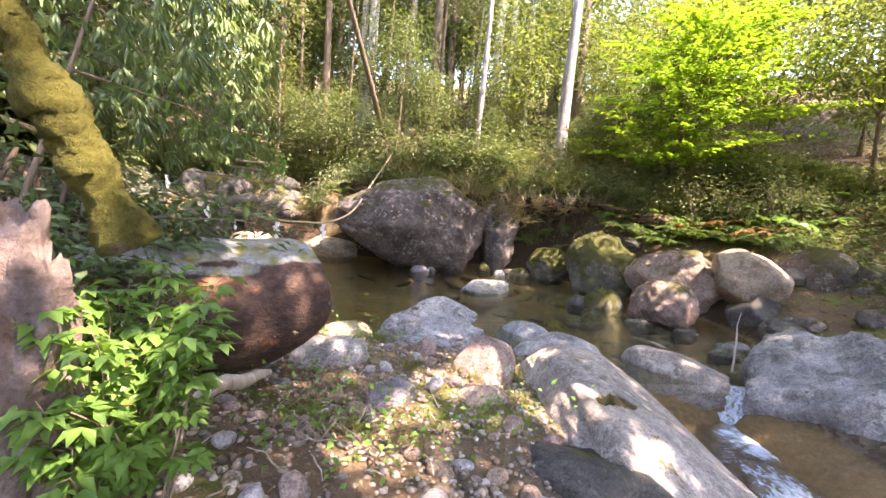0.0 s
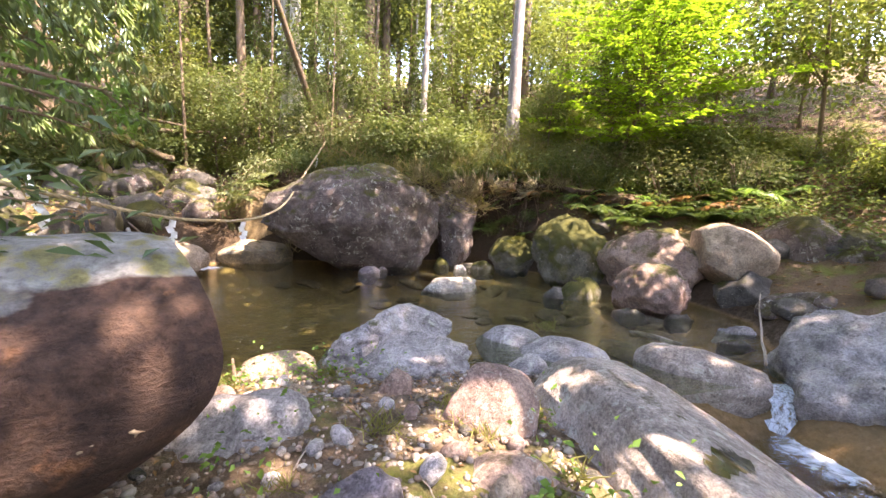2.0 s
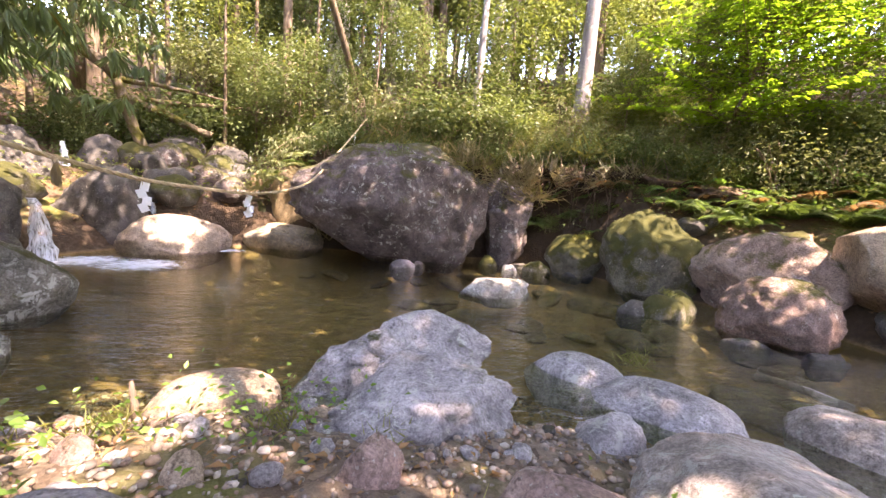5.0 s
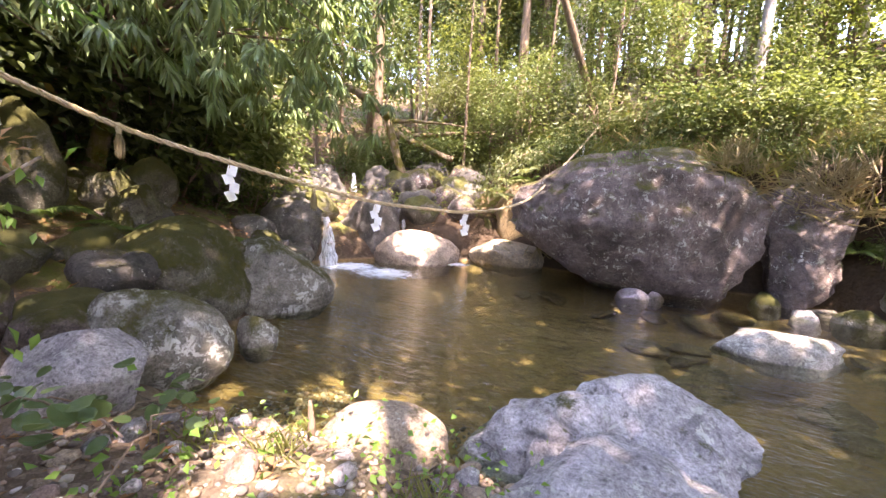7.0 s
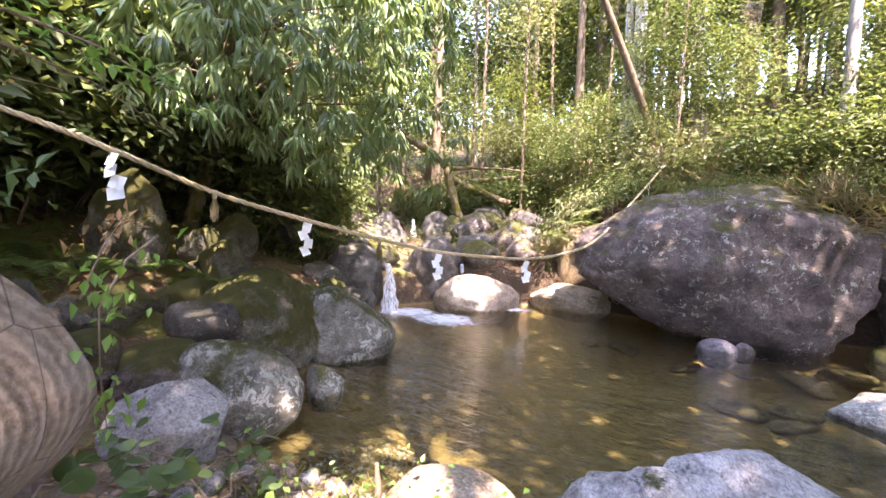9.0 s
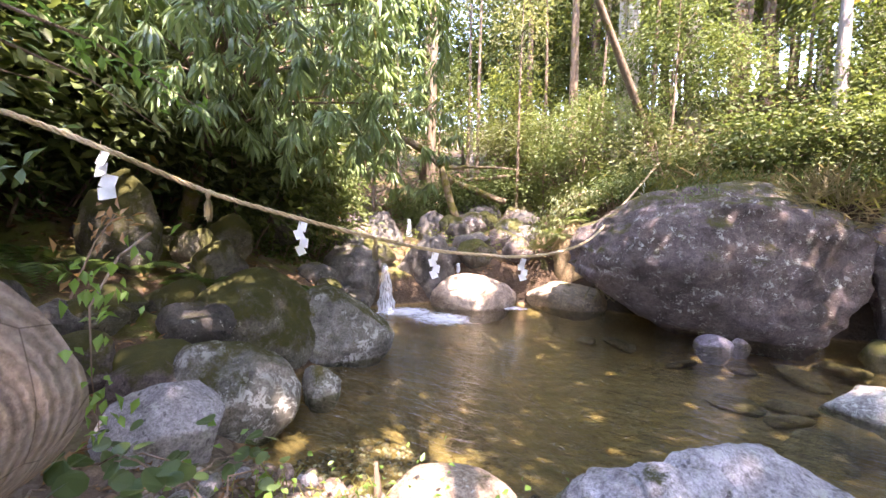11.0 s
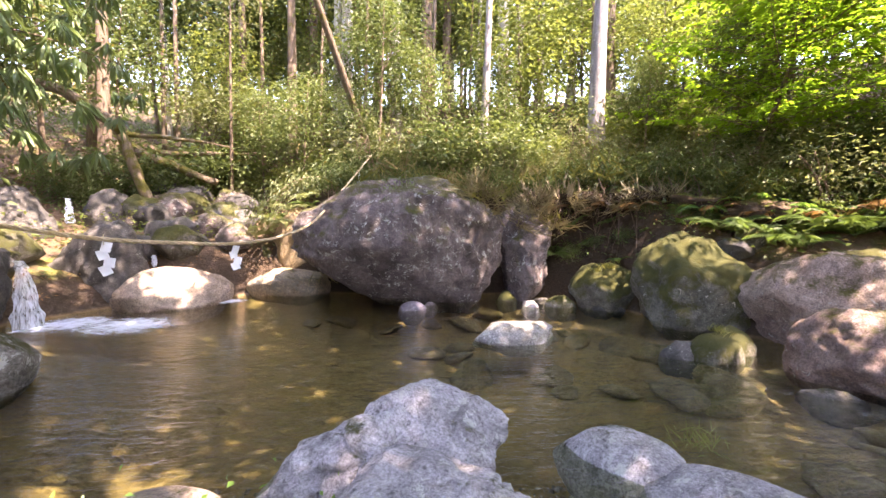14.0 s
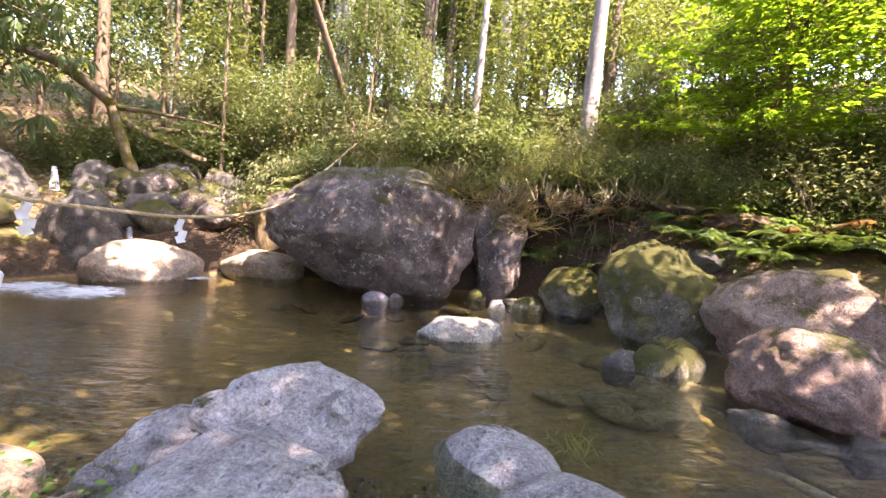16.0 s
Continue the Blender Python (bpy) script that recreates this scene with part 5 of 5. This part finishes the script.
def make_tassel():
    ob = thing("straw_tassel", 0, 0, -50, 0, "straw tassel tied to the rope", "tassel", "straw tassels")
    rng = np.random.default_rng(5)
    tube("knot", [Vector((0, 0, 0.03)), Vector((0, 0, -0.03)), Vector((0, 0, -0.07))], [0.025, 0.028, 0.02], ROPE, ob, 8)
    n = 150
    a, r = rng.uniform(0, 2 * math.pi, n), rng.uniform(0, 1, n) ** 0.5
    base = np.stack([0.014 * r * np.cos(a), 0.014 * r * np.sin(a), np.full(n, -0.05)], -1)
    d = unit(np.stack([0.24 * r * np.cos(a), 0.24 * r * np.sin(a), np.full(n, -1.0)], -1))
    L = rng.uniform(0.2, 0.27, n)
    part("straw_skirt", leaves_mesh("straw_skirt", base, d, unit(np.stack([np.cos(a), np.sin(a), np.zeros(n)], -1)), L, np.full(n, 0.014)), STRAW, ob)
    return ob


streamer, tassel = make_streamer(), make_tassel()
for k, (t, turn) in enumerate(((2.0, 20), (4.0, 60), (6.0, 35), (8.0, 10), (11.0, 50), (12.0, 80))):
    m = pose(*along(t), 0, 0, turn) @ Matrix.Scale(1.2 if k == 0 else 0.95, 4)
    if k == 0:
        streamer.matrix_basis = m
    else:
        copy_thing(streamer, m)
for k, t in enumerate((3.0, 5.0)):
    m = pose(*along(t), 0, 0, 30)
    if k == 0:
        tassel.matrix_basis = m
    else:
        copy_thing(tassel, m)


# ---- falling water ----
def foam_mat(name, cover, fine, grain, soft):
    """White churned water; it thins out towards the rim."""
    b = Mat(name)
    stretch = b.node("ShaderNodeMapping", Vector=b.node("ShaderNodeTexCoord", 3))
    stretch.node.inputs["Scale"].default_value = grain
    f = b.noise(fine, 6, 0.7, stretch, 0.5)
    centred = b.node("ShaderNodeVectorMath", Vector=b.node("ShaderNodeTexCoord", 0))
    centred.node.operation = "SUBTRACT"
    centred.node.inputs[1].default_value = (0.5, 0.5, 0.5)
    flat = b.node("ShaderNodeVectorMath", Vector=centred)
    flat.node.operation = "MULTIPLY"
    flat.node.inputs[1].default_value = (1, 1, 0)
    r = b.t.nodes.new("ShaderNodeVectorMath")
    r.operation = "LENGTH"
    b.put(r.inputs[0], flat)
    f2 = b.math("SUBTRACT", f, b.math("MULTIPLY", b.math("MULTIPLY", r.outputs["Value"], r.outputs["Value"]), soft))
    white = b.principled((0.70, 0.78, 0.90), 0.4, b.bump(f, 0.5, 0.03), 0.5)
    clear = b.node("ShaderNodeBsdfTransparent", Color=(0.95, 0.96, 0.97))
    return b.done(b.blend(b.ramp(f2, (cover, 0.0), (cover + 0.3, 0.8)), clear, white))


FALL = foam_mat("falling water", 0.30, 26.0, (1, 1, 0.08), 0.0)
FOAM = foam_mat("foam", 0.20, 10.0, (0.6, 1, 1), 2.2)


def fall(top, bottom, w0, w1, bulge, label, seed):
    """A curtain of water between two places, with some thickness."""
    a, b = Vector(top), Vector(bottom)
    d = b - a
    side = Vector((0.72, 0.69, 0)) if a.x < 0 else Vector((0.75, -0.66, 0))
    front = Vector((side.y, -side.x, 0))
    rng = np.random.default_rng(seed)
    verts, faces, n, m = [], [], 14, 8
    for i in range(n + 1):
        t = i / n
        c = a + Vector((d.x * t ** 0.6, d.y * t ** 0.6, d.z * t ** 1.5))
        w = (w0 + (w1 - w0) * t ** 1.6) * (1 + 0.12 * rng.normal())
        for j in range(m + 1):
            u = j / m * 2 - 1
            verts.append(c + side * u * w + front * (bulge * (1 - u * u) + rng.normal() * 0.006) - a)
    for i in range(n):
        for j in range(m):
            q = i * (m + 1) + j
            faces.append((q, q + 1, q + m + 2, q + m + 1))
    ob = part("waterfall", raw_mesh("waterfall", verts, faces), FALL)
    ob.location = a
    return tagged(ob, label, "waterfall", "", "structure")


fall((-7.12, 9.75, 1.25), (-6.74, 9.48, 0.0), 0.07, 0.24, 0.08, "small white waterfall pouring into the pool", 1)
fall((-6.70, 12.92, 1.22), (-6.48, 12.72, 0.62), 0.05, 0.08, 0.04, "narrow white cascade between rocks", 2)
fall((-9.50, 13.9, 2.65), (-9.28, 13.68, 1.95), 0.06, 0.11, 0.04, "thin upper waterfall over dark rock", 3)
fall((4.85, 2.75, 0.0), (4.5, 2.25, -0.42), 0.14, 0.24, 0.08, "white cascade leaving the pool", 5)


def foam(x, y, z, rx, ry, turn, seed):
    bm = bmesh.new()
    bmesh.ops.create_grid(bm, x_segments=24, y_segments=24, size=1)
    bmesh.ops.delete(bm, geom=[v for v in bm.verts if v.co.length > 0.8 + 0.25 * noise.noise(v.co * 2.5 + Vector((seed, 0, 0)))], context="VERTS")
    for v in bm.verts:
        v.co = Vector((v.co.x * rx, v.co.y * ry, 0.035 * (1 - v.co.length_squared) + 0.015 * noise.noise(v.co * 7)))
    ob = part("foam", bm, FOAM)
    ob.matrix_basis = pose(x, y, z, 0, 0, turn)
    return tagged(ob, "white foam where the falling water churns the pool", "foam", "", "structure")


foam(-6.3, 9.7, 0.012, 1.25, 1.15, 40, 1)
foam(-5.2, 9.6, 0.016, 1.5, 1.2, 15, 2)
foam(-4.5, 12.0, 0.010, 0.9, 0.6, 20, 3)
foam(4.25, 1.8, -0.405, 0.8, 0.7, -40, 4)
foam(3.7, 0.2, -0.400, 2.2, 0.75, 80, 5)
RIFFLE = foam_mat("broken riffle", 0.50, 7.0, (0.5, 2.2, 1), 1.2)
for k, (x, y, a, b, turn) in enumerate(((6.1, 4.9, 1.0, 0.45, -30), (5.3, 5.3, 0.9, 0.35, -20), (6.6, 4.2, 0.8, 0.4, -45))):
    ob = foam(x, y, 0.008, a, b, turn, 6 + k)
    ob.data.materials[0] = RIFFLE
    tagged(ob, "broken white riffle on the running water", "foam", "", "structure")


# ---- dead wood, snag, roots ----
def stick(name, label, points, radii, mat, sides=7, category="branch", seed=0):
    o = Vector(points[0])
    ob = part(name, raw_mesh(name, *tube_data([Vector(p) - o for p in points], radii, sides, seed, 0.12)), mat)
    ob.location = o
    return tagged(ob, label, category)


snag = thing("old_tree", -7.7, 14.65, 2.3, 0, "old mossy tree bent over the rocky gully", "tree")
tube("trunk", bend((0, 0, 0), (-0.6, -0.35, 2.4), 8, 0, 1, 0.04), [0.19, 0.17, 0.16, 0.15, 0.15, 0.15, 0.15, 0.15, 0.15], BARK_MOSS, snag, 10, 1, 0.08)
tube("bent_limb", bend((-0.55, -0.33, 2.35), (-2.4, -1.4, 3.4), 8, -0.3, 2, 0.05), [0.17, 0.16, 0.16, 0.15, 0.15, 0.14, 0.13, 0.12, 0.1], BARK_MOSS, snag, 10, 2, 0.1)
tube("limb", bend((-0.5, -0.3, 2.3), (1.8, 1.2, 2.3), 6, -0.05, 3, 0.05), [0.09, 0.08, 0.07, 0.06, 0.05, 0.04, 0.03], BARK_MOSS, snag, 7)
stick("fallen_tree", "fallen trunk covered in yellow moss", bend((-9.2, 15.8, 4.6), (-6.3, 15.8, 3.4), 8, 0.1, 5, 0.06), [0.17, 0.17, 0.16, 0.16, 0.15, 0.14, 0.13, 0.12, 0.1], BARK_MOSS, 10, "log")
stick("fallen_tree", "thin mossy trunk lying across the gully", bend((-8.6, 16.3, 4.4), (-5.4, 17.0, 4.6), 6, 0.05, 6, 0.05), [0.1, 0.1, 0.09, 0.08, 0.08, 0.07, 0.06], BARK_MOSS, 9, "log")
stick("stick", "weathered upright stick stuck in the gravel", [(-1.93, 3.82, 0.05), (-1.9, 3.8, 0.25), (-1.91, 3.79, 0.44)], [0.032, 0.027, 0.012], TWIG)
stick("root", "bleached root lying beside the log", bend((-2.15, -0.45, 1.2), (-1.75, 0.6, 1.05), 9, -0.04, 7, 0.035), [0.015, 0.02, 0.028, 0.035, 0.045, 0.05, 0.06, 0.05, 0.04, 0.02], DEAD, 9, "root")
stick("branch", "thin pale branch leaning on the great boulder", bend((-1.05, 12.0, 1.6), (-1.2, 12.1, 2.5), 5, 0, 8, 0.04), [0.025, 0.025, 0.02, 0.02, 0.015, 0.01], DEAD)
stick("branch", "bare dead branch beside the cascade", bend((4.9, 2.9, 0.15), (5.5, 3.5, 1.0), 5, 0.08, 9, 0.04), [0.02, 0.018, 0.016, 0.014, 0.01, 0.006], DEAD)
stick("branch", "dead branch lying in the running water", bend((4.85, 4.2, -0.05), (4.55, 5.05, -0.07), 5, -0.02, 10, 0.02), [0.05, 0.06, 0.05, 0.05, 0.04, 0.03], DEAD)
for k in range(9):
    x, y = 6.0 + 0.25 * k, 9.2 - 0.17 * k
    stick("twig", "bare dead twig among the boulders", bend((x, y, 0.25 + 0.1 * (k % 3)), (x - 0.7 + 0.2 * (k % 4), y - 0.5, 0.9 - 0.15 * (k % 4)), 5, -0.12, 100 + k, 0.05), [0.016, 0.014, 0.012, 0.01, 0.008, 0.005], DEAD)
tw = np.random.default_rng(8)
for k in range(34):
    x, y, a, l = -1.35 + tw.normal() * 0.45, 0.75 + tw.normal() * 0.6, tw.uniform(0, 6.28), tw.uniform(0.1, 0.32)
    z = ground_z(x, y)
    stick("twig", "dry twig lying on the bank", bend((x, y, z + 0.02), (x + math.cos(a) * l, y + math.sin(a) * l, z + 0.03 + tw.uniform(0, 0.08)), 4, -0.02, 500 + k, 0.02), [0.007, 0.006, 0.005, 0.004, 0.003], DEAD, 5, "twig")["group"] = "twigs of the bank"
ROOT = bark_mat("dry root", (0.10, 0.065, 0.045), (0.24, 0.175, 0.125))
rr = np.random.default_rng(15)
for k in range(46):
    x = 3.3 + 4.2 * rr.uniform()
    y = 13.0 - 0.52 * (x - 3.3) + rr.normal() * 0.15
    z = 2.9 + rr.uniform(-0.3, 0.5)
    stick("root", "hanging dry root on the undercut bank", bend((x, y, z), (x + rr.normal() * 0.35, y - rr.uniform(0.1, 0.5), z - rr.uniform(0.7, 1.8)), 5, rr.normal() * 0.1, k, 0.06), [0.016, 0.013, 0.011, 0.009, 0.007, 0.004], ROOT, 5, "root")["group"] = "bank roots"
SOIL = plain_mat("dark root-bound soil", (0.035, 0.024, 0.018), (0.13, 0.085, 0.06), 9, 0.95, 0.9, 0.06)
bank = part("earth_bank", rock_mesh(1.3, 0.8, 1.2, 311, 5, 5, 0.22), SOIL)
bank.matrix_basis = pose(-4.5, 1.1, 1.5, 0, 0, 20)
tagged(bank, "dark root-bound earth bank behind the log", "earth bank", "", "structure")
for k in range(16):
    x = -5.0 + 0.11 * k
    y = 0.3 + 0.035 * k + rr.normal() * 0.08
    stick("root", "brown root hanging down the earth bank", bend((x, y + 0.25, 2.6 + rr.uniform(-0.3, 0.2)), (x + rr.normal() * 0.15, y - 0.1, 1.4), 5, rr.normal() * 0.05, 300 + k, 0.05), [0.02, 0.016, 0.013, 0.01, 0.008, 0.005], ROOT, 5, "root")["group"] = "bank roots"

# mossy old log beside the start of the path
stick("fallen_tree", "old trunk thick with yellow-green moss, broken below", bend((-2.5, -0.86, 3.46), (-2.07, -0.55, 2.21), 60, 0.0, 41, 0.006), [0.072 + 0.025 * math.sin(i * 0.35) * math.sin(i * 0.13 + 1) + 0.0006 * i for i in range(61)], BARK_GREEN, 30, "log", 3)
rotten = rock("stump", -2.39, -0.77, 0.9, 2.49, 0.27, 0.32, 20, plain_mat("rotten wood", (0.05, 0.036, 0.033), (0.24, 0.18, 0.165), 7, 0.9, 0.9, 0.05), 301, "broken rotten stump below the mossy trunk", 5, 22, 0.3, None, 0.1, 0, 0, 0.12)
tagged(rotten, "broken rotten stump below the mossy trunk", "stump")
stick("stump", "dark hollow stump on the sunny slope", [(6.35, 15.9, 4.9), (6.4, 15.9, 5.5), (6.38, 15.9, 5.85)], [0.32, 0.3, 0.27], BARK, 12, "stump", 4)

# turf that overhangs the bank
for k, (x, y, z, a, b) in enumerate(((4.3, 13.3, 2.75, 0.9, 0.8), (5.4, 12.7, 2.85, 1.0, 0.9), (6.5, 12.0, 2.9, 1.0, 0.9), (7.6, 11.3, 2.75, 1.0, 0.9), (8.7, 10.3, 2.4, 1.0, 0.9), (-2.0, 14.2, 2.75, 0.8, 0.6))):
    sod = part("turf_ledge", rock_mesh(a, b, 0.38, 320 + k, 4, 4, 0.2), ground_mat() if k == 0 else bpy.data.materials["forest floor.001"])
    sod.matrix_basis = pose(x, y, z, 0, 6, -35)
    tagged(sod, "overhanging ledge of turf and roots above the water", "bank", "", "structure")
edge = make_bush("bush", "scrubby grey-green bush hanging over the bank", 0.55, 0.7, LEAF, 60, 24, 0.07, 43, 0.45, 5, 0.45, "bank edge bushes")
put_at(edge, [(x, y, z) for (x, y), z in zip(row(4.0, 13.2, 8.9, 10.2, 14, 0.25, 91), [2.85, 2.9, 3.0, 3.0, 3.1, 3.1, 3.1, 3.1, 3.0, 2.95, 2.9, 2.75, 2.6, 2.6])] + [(x, y, 3.0) for x, y in row(-2.2, 14.1, 3.2, 14.3, 9, 0.2, 92)], 93, 0.8, 1.35, 10)
scrub = make_bush("bush", "tangled scrub of small leaves and dry stems", 0.5, 0.75, LEAF_PALE, 45, 22, 0.06, 44, 0.4, 8, 0.3, "bank scrub")
put_at(scrub, [(x, y, ground_z(x, y)) for x, y in row(3.9, 14.0, 9.2, 11.0, 12, 0.5, 94) + row(-1.6, 15.0, 3.6, 15.0, 7, 0.4, 95) + row(9.4, 9.6, 12.0, 7.6, 4, 0.4, 96)], 97, 0.7, 1.6, 12)
put_at(copy_thing(edge, pose(4.6, 12.6, 1.6)), [(x, y, ground_z(x, y) - 0.05) for x, y in row(4.4, 12.7, 8.4, 9.9, 9, 0.2, 98) + row(10.0, 9.4, 12.0, 7.6, 5, 0.3, 99)], 100, 0.6, 1.1, 10)
young = copy_thing(under, pose(-1.6, 15.6, ground_z(-1.6, 15.6), 0, 0, 40) @ Matrix.Scale(0.5, 4))
scatter(young, [(0.6, 15.9), (3.2, 15.8), (7.6, 13.6), (9.6, 12.3), (-3.6, 16.2), (-5.2, 17.2)], 101, 0.8, 1.4)
make_tree("tree", "slender tree on the bank holding the rope", -0.85, 15.0, 0, 6.5, 0.05, BARK, 1.1, 3.2, LEAF, 40, 40, 0.13, 18, (0.2, 0.2), 0.3, 6)
make_tree("tree", "leafy tree leaning out over the gully", -1.0, 16.2, 0, 12, 0.14, BARK, 2.9, 6.6, LEAF, 150, 40, 0.2, 19, (-4.2, -6.4), 0.5, 10)
make_tree("tree", "leafy tree leaning from the shaded bank", -11.0, 9.4, 0, 11, 0.14, BARK_MOSS, 2.7, 6.2, LEAF, 140, 40, 0.2, 20, (4.4, 1.8), 0.5, 10)
leafy_spray("fern", "pale sunlit fern arching down to the water", "fern", [(-2.85, 14.0, 3.45), (-3.2, 13.6, 3.25), (-3.7, 13.1, 2.7), (-4.15, 12.7, 2.0)], 0.012, LEAF_PALE, 420, 0.16, 0.3, 160, 0.2, 0.5)
leafy_spray("fern", "pale sunlit fern arching over the ochre rock", "fern", [(-2.5, 14.2, 3.5), (-2.9, 13.7, 3.4), (-3.3, 13.3, 2.95), (-3.75, 12.9, 2.3)], 0.012, LEAF_PALE, 320, 0.15, 0.3, 161, 0.18, 0.5)
make_tree("tree", "small tree with pale spreading leaves", -7.4, 17.4, 40, 4.2, 0.06, BARK, 1.9, 2.4, LEAF_PALE, 80, 40, 0.13, 17, (0.5, 0.3), 0.3, 8)

# hanging creeper on the great boulder
for k, (x, y, z) in enumerate(((-0.35, 11.4, 2.75), (-0.2, 11.25, 2.4), (-0.45, 11.5, 3.05), (0.1, 11.5, 3.2))):
    leafy_spray("creeper", "green creeper hanging down the boulder", "vine", [(x, y + 0.3, z + 0.2), (x, y, z), (x + 0.05, y - 0.15, z - 0.5)], 0.008, LEAF, 110, 0.09, 0.4, 150 + k, 0.14, 0.4)


# ---- loose stones ----
KINDS = [rock_mesh(1, 0.8, 0.6, 400 + k, 2, 6, 0.12) for k in range(4)]
for me, m in zip(KINDS, (GREY, TAN, PINK, DARK)):
    me.materials.append(m)
BIG_KINDS = [rock_mesh(1, 0.8, 0.7, 420 + k, 4, 9, 0.14) for k in range(4)]
for me, m in zip(BIG_KINDS, (DARK, MOSSY, GREAT, DARK)):
    me.materials.append(m)

BROWN = rock_mat("brown bed stone", (0.12, 0.09, 0.06), (0.28, 0.205, 0.13), 0.1, 0.0)
BED_KINDS = [rock_mesh(1, 0.75, 0.6, 430 + k, 3, 12, 0.12) for k in range(4)]
for me, m in zip(BED_KINDS, (BROWN, BROWN, RUST, BROWN)):
    me.materials.append(m)


def boulder_field(spots, seed, smin, smax, label, group, sunk=0.3, kinds=BIG_KINDS, flat=1.0):
    rng = np.random.default_rng(seed)
    for x, y in spots:
        s = rng.uniform(smin, smax)
        ob = new("rock", kinds[rng.integers(4)])
        ob.matrix_basis = pose(x, y, ground_z(x, y) + s * sunk, rng.normal() * 12, rng.normal() * 12, rng.uniform(0, 360)) @ Matrix.Diagonal((s, s, s * flat, 1))
        tagged(ob, label, "rock", group)


boulder_field(row(-6.6, 12.9, -8.8, 17.5, 22, 0.9, 71) + row(-8.3, 10.2, -10.5, 13.5, 12, 0.6, 70) + row(-5.4, 14.6, -6.8, 18.2, 12, 0.6, 72), 73, 0.35, 0.8, "dark wet stone in the upper stream", "stones of the upper stream")
boulder_field(row(-5.8, 6.6, -8.5, 9.0, 9, 0.7, 74) + row(-5.4, 3.8, -8.2, 5.0, 10, 0.7, 75) + row(-4.6, 2.8, -6.6, 2.4, 6, 0.5, 76), 77, 0.2, 0.5, "mossy stone on the shaded bank", "stones of the shaded bank")
boulder_field(row(7.6, 7.6, 9.6, 5.0, 9, 0.4, 78) + row(3.6, 12.2, 7.4, 9.4, 9, 0.25, 79) + row(7.2, 4.2, 9.0, 2.4, 6, 0.5, 80), 81, 0.2, 0.42, "brown stone wedged between boulders", "stones of the far bank")
for x, y, top, a, m in ((5.34, 5.9, 0.10, 0.30, PURPLE), (6.1, 5.5, 0.09, 0.26, PURPLE), (6.5, 4.5, 0.15, 0.34, GREY), (4.75, 6.9, 0.02, 0.35, RUST), (5.9, 4.0, 0.08, 0.25, PURPLE)):
    rock("rock", x, y, -0.3, top - 0.02, a * 1.25, a * 0.8, 29 * x, DARK if m is PURPLE else m, int(x * 57), "wet stone breaking the running water", 4, 22, 0.22)
boulder_field(row(0.6, 9.6, 4.6, 6.2, 12, 0.7, 82) + row(3.2, 10.6, 6.0, 6.2, 10, 0.6, 83) + row(-2.5, 11.5, 2.5, 11.8, 8, 0.5, 84) + row(4.4, 4.6, 6.4, 6.0, 7, 0.4, 85), 86, 0.25, 0.55, "flat brown stone under water", "stones of the pool bed", 0.08, BED_KINDS, 0.5)
srng = np.random.default_rng(440)
made = 0
while made < 290:
    x, y = srng.uniform(-2.9, 1.3), srng.uniform(-1.4, 4.6)
    d = float(inside_by(np.array([x]), np.array([y]))[0])
    if d > 0.7 or (x > 0.9 and y < 2.3):
        continue
    s = 0.03 + 0.10 * srng.uniform() ** 2.0
    ob = new("stone", KINDS[srng.choice(4, p=(0.4, 0.25, 0.25, 0.1))])
    ob.matrix_basis = pose(x, y, ground_z(x, y) + s * 0.25, srng.normal() * 15, srng.normal() * 15, srng.uniform(0, 360)) @ Matrix.Scale(s, 4)
    ob.parent = ground
    made += 1


def gravel():
    """Pebbles too small to pick out, joined."""
    rng = np.random.default_rng(450)
    v0, f0 = ball(1)
    f0 = np.array(f0)
    n = 10500
    px, py = rng.uniform(-3.2, 1.6, n), rng.uniform(-2.4, 5.2, n)
    ok = (inside_by(px, py) < 1.2) & ~((px > 0.9) & (py < 2.0))
    px, py = px[ok], py[ok]
    s = 0.01 + 0.03 * rng.uniform(0, 1, len(px)) ** 2
    c = np.stack([px, py, height(px, py) + s * 0.3], -1)
    shape = rng.uniform(0.6, 1.2, (len(px), 1, 3)) * np.array((1, 1, 0.65))
    bumps = 1 + rng.uniform(-0.18, 0.18, (len(px), len(v0), 1))
    v = (v0[None] * shape * bumps * s[:, None, None] + c[:, None]).reshape(-1, 3)
    f = (f0[None] + np.arange(len(px))[:, None, None] * len(v0)).reshape(-1, 3)
    b = Mat("pebbles")
    isl = b.node("ShaderNodeNewGeometry", 8)
    col = b.ramp(isl, (0.0, (0.11, 0.09, 0.08)), (0.35, (0.20, 0.17, 0.145)), (0.6, (0.25, 0.165, 0.12)), (0.85, (0.29, 0.25, 0.21)), (1.0, (0.42, 0.38, 0.34)))
    col = b.mix(0.4, col, b.noise(80), "OVERLAY")
    ob = part("gravel", raw_mesh("gravel", v.tolist(), f.tolist()), b.done(b.principled(col, 0.85, None, 0.3)))
    tagged(ob, "loose brown and grey gravel of the near bank", "gravel", "", "stuff")


gravel()
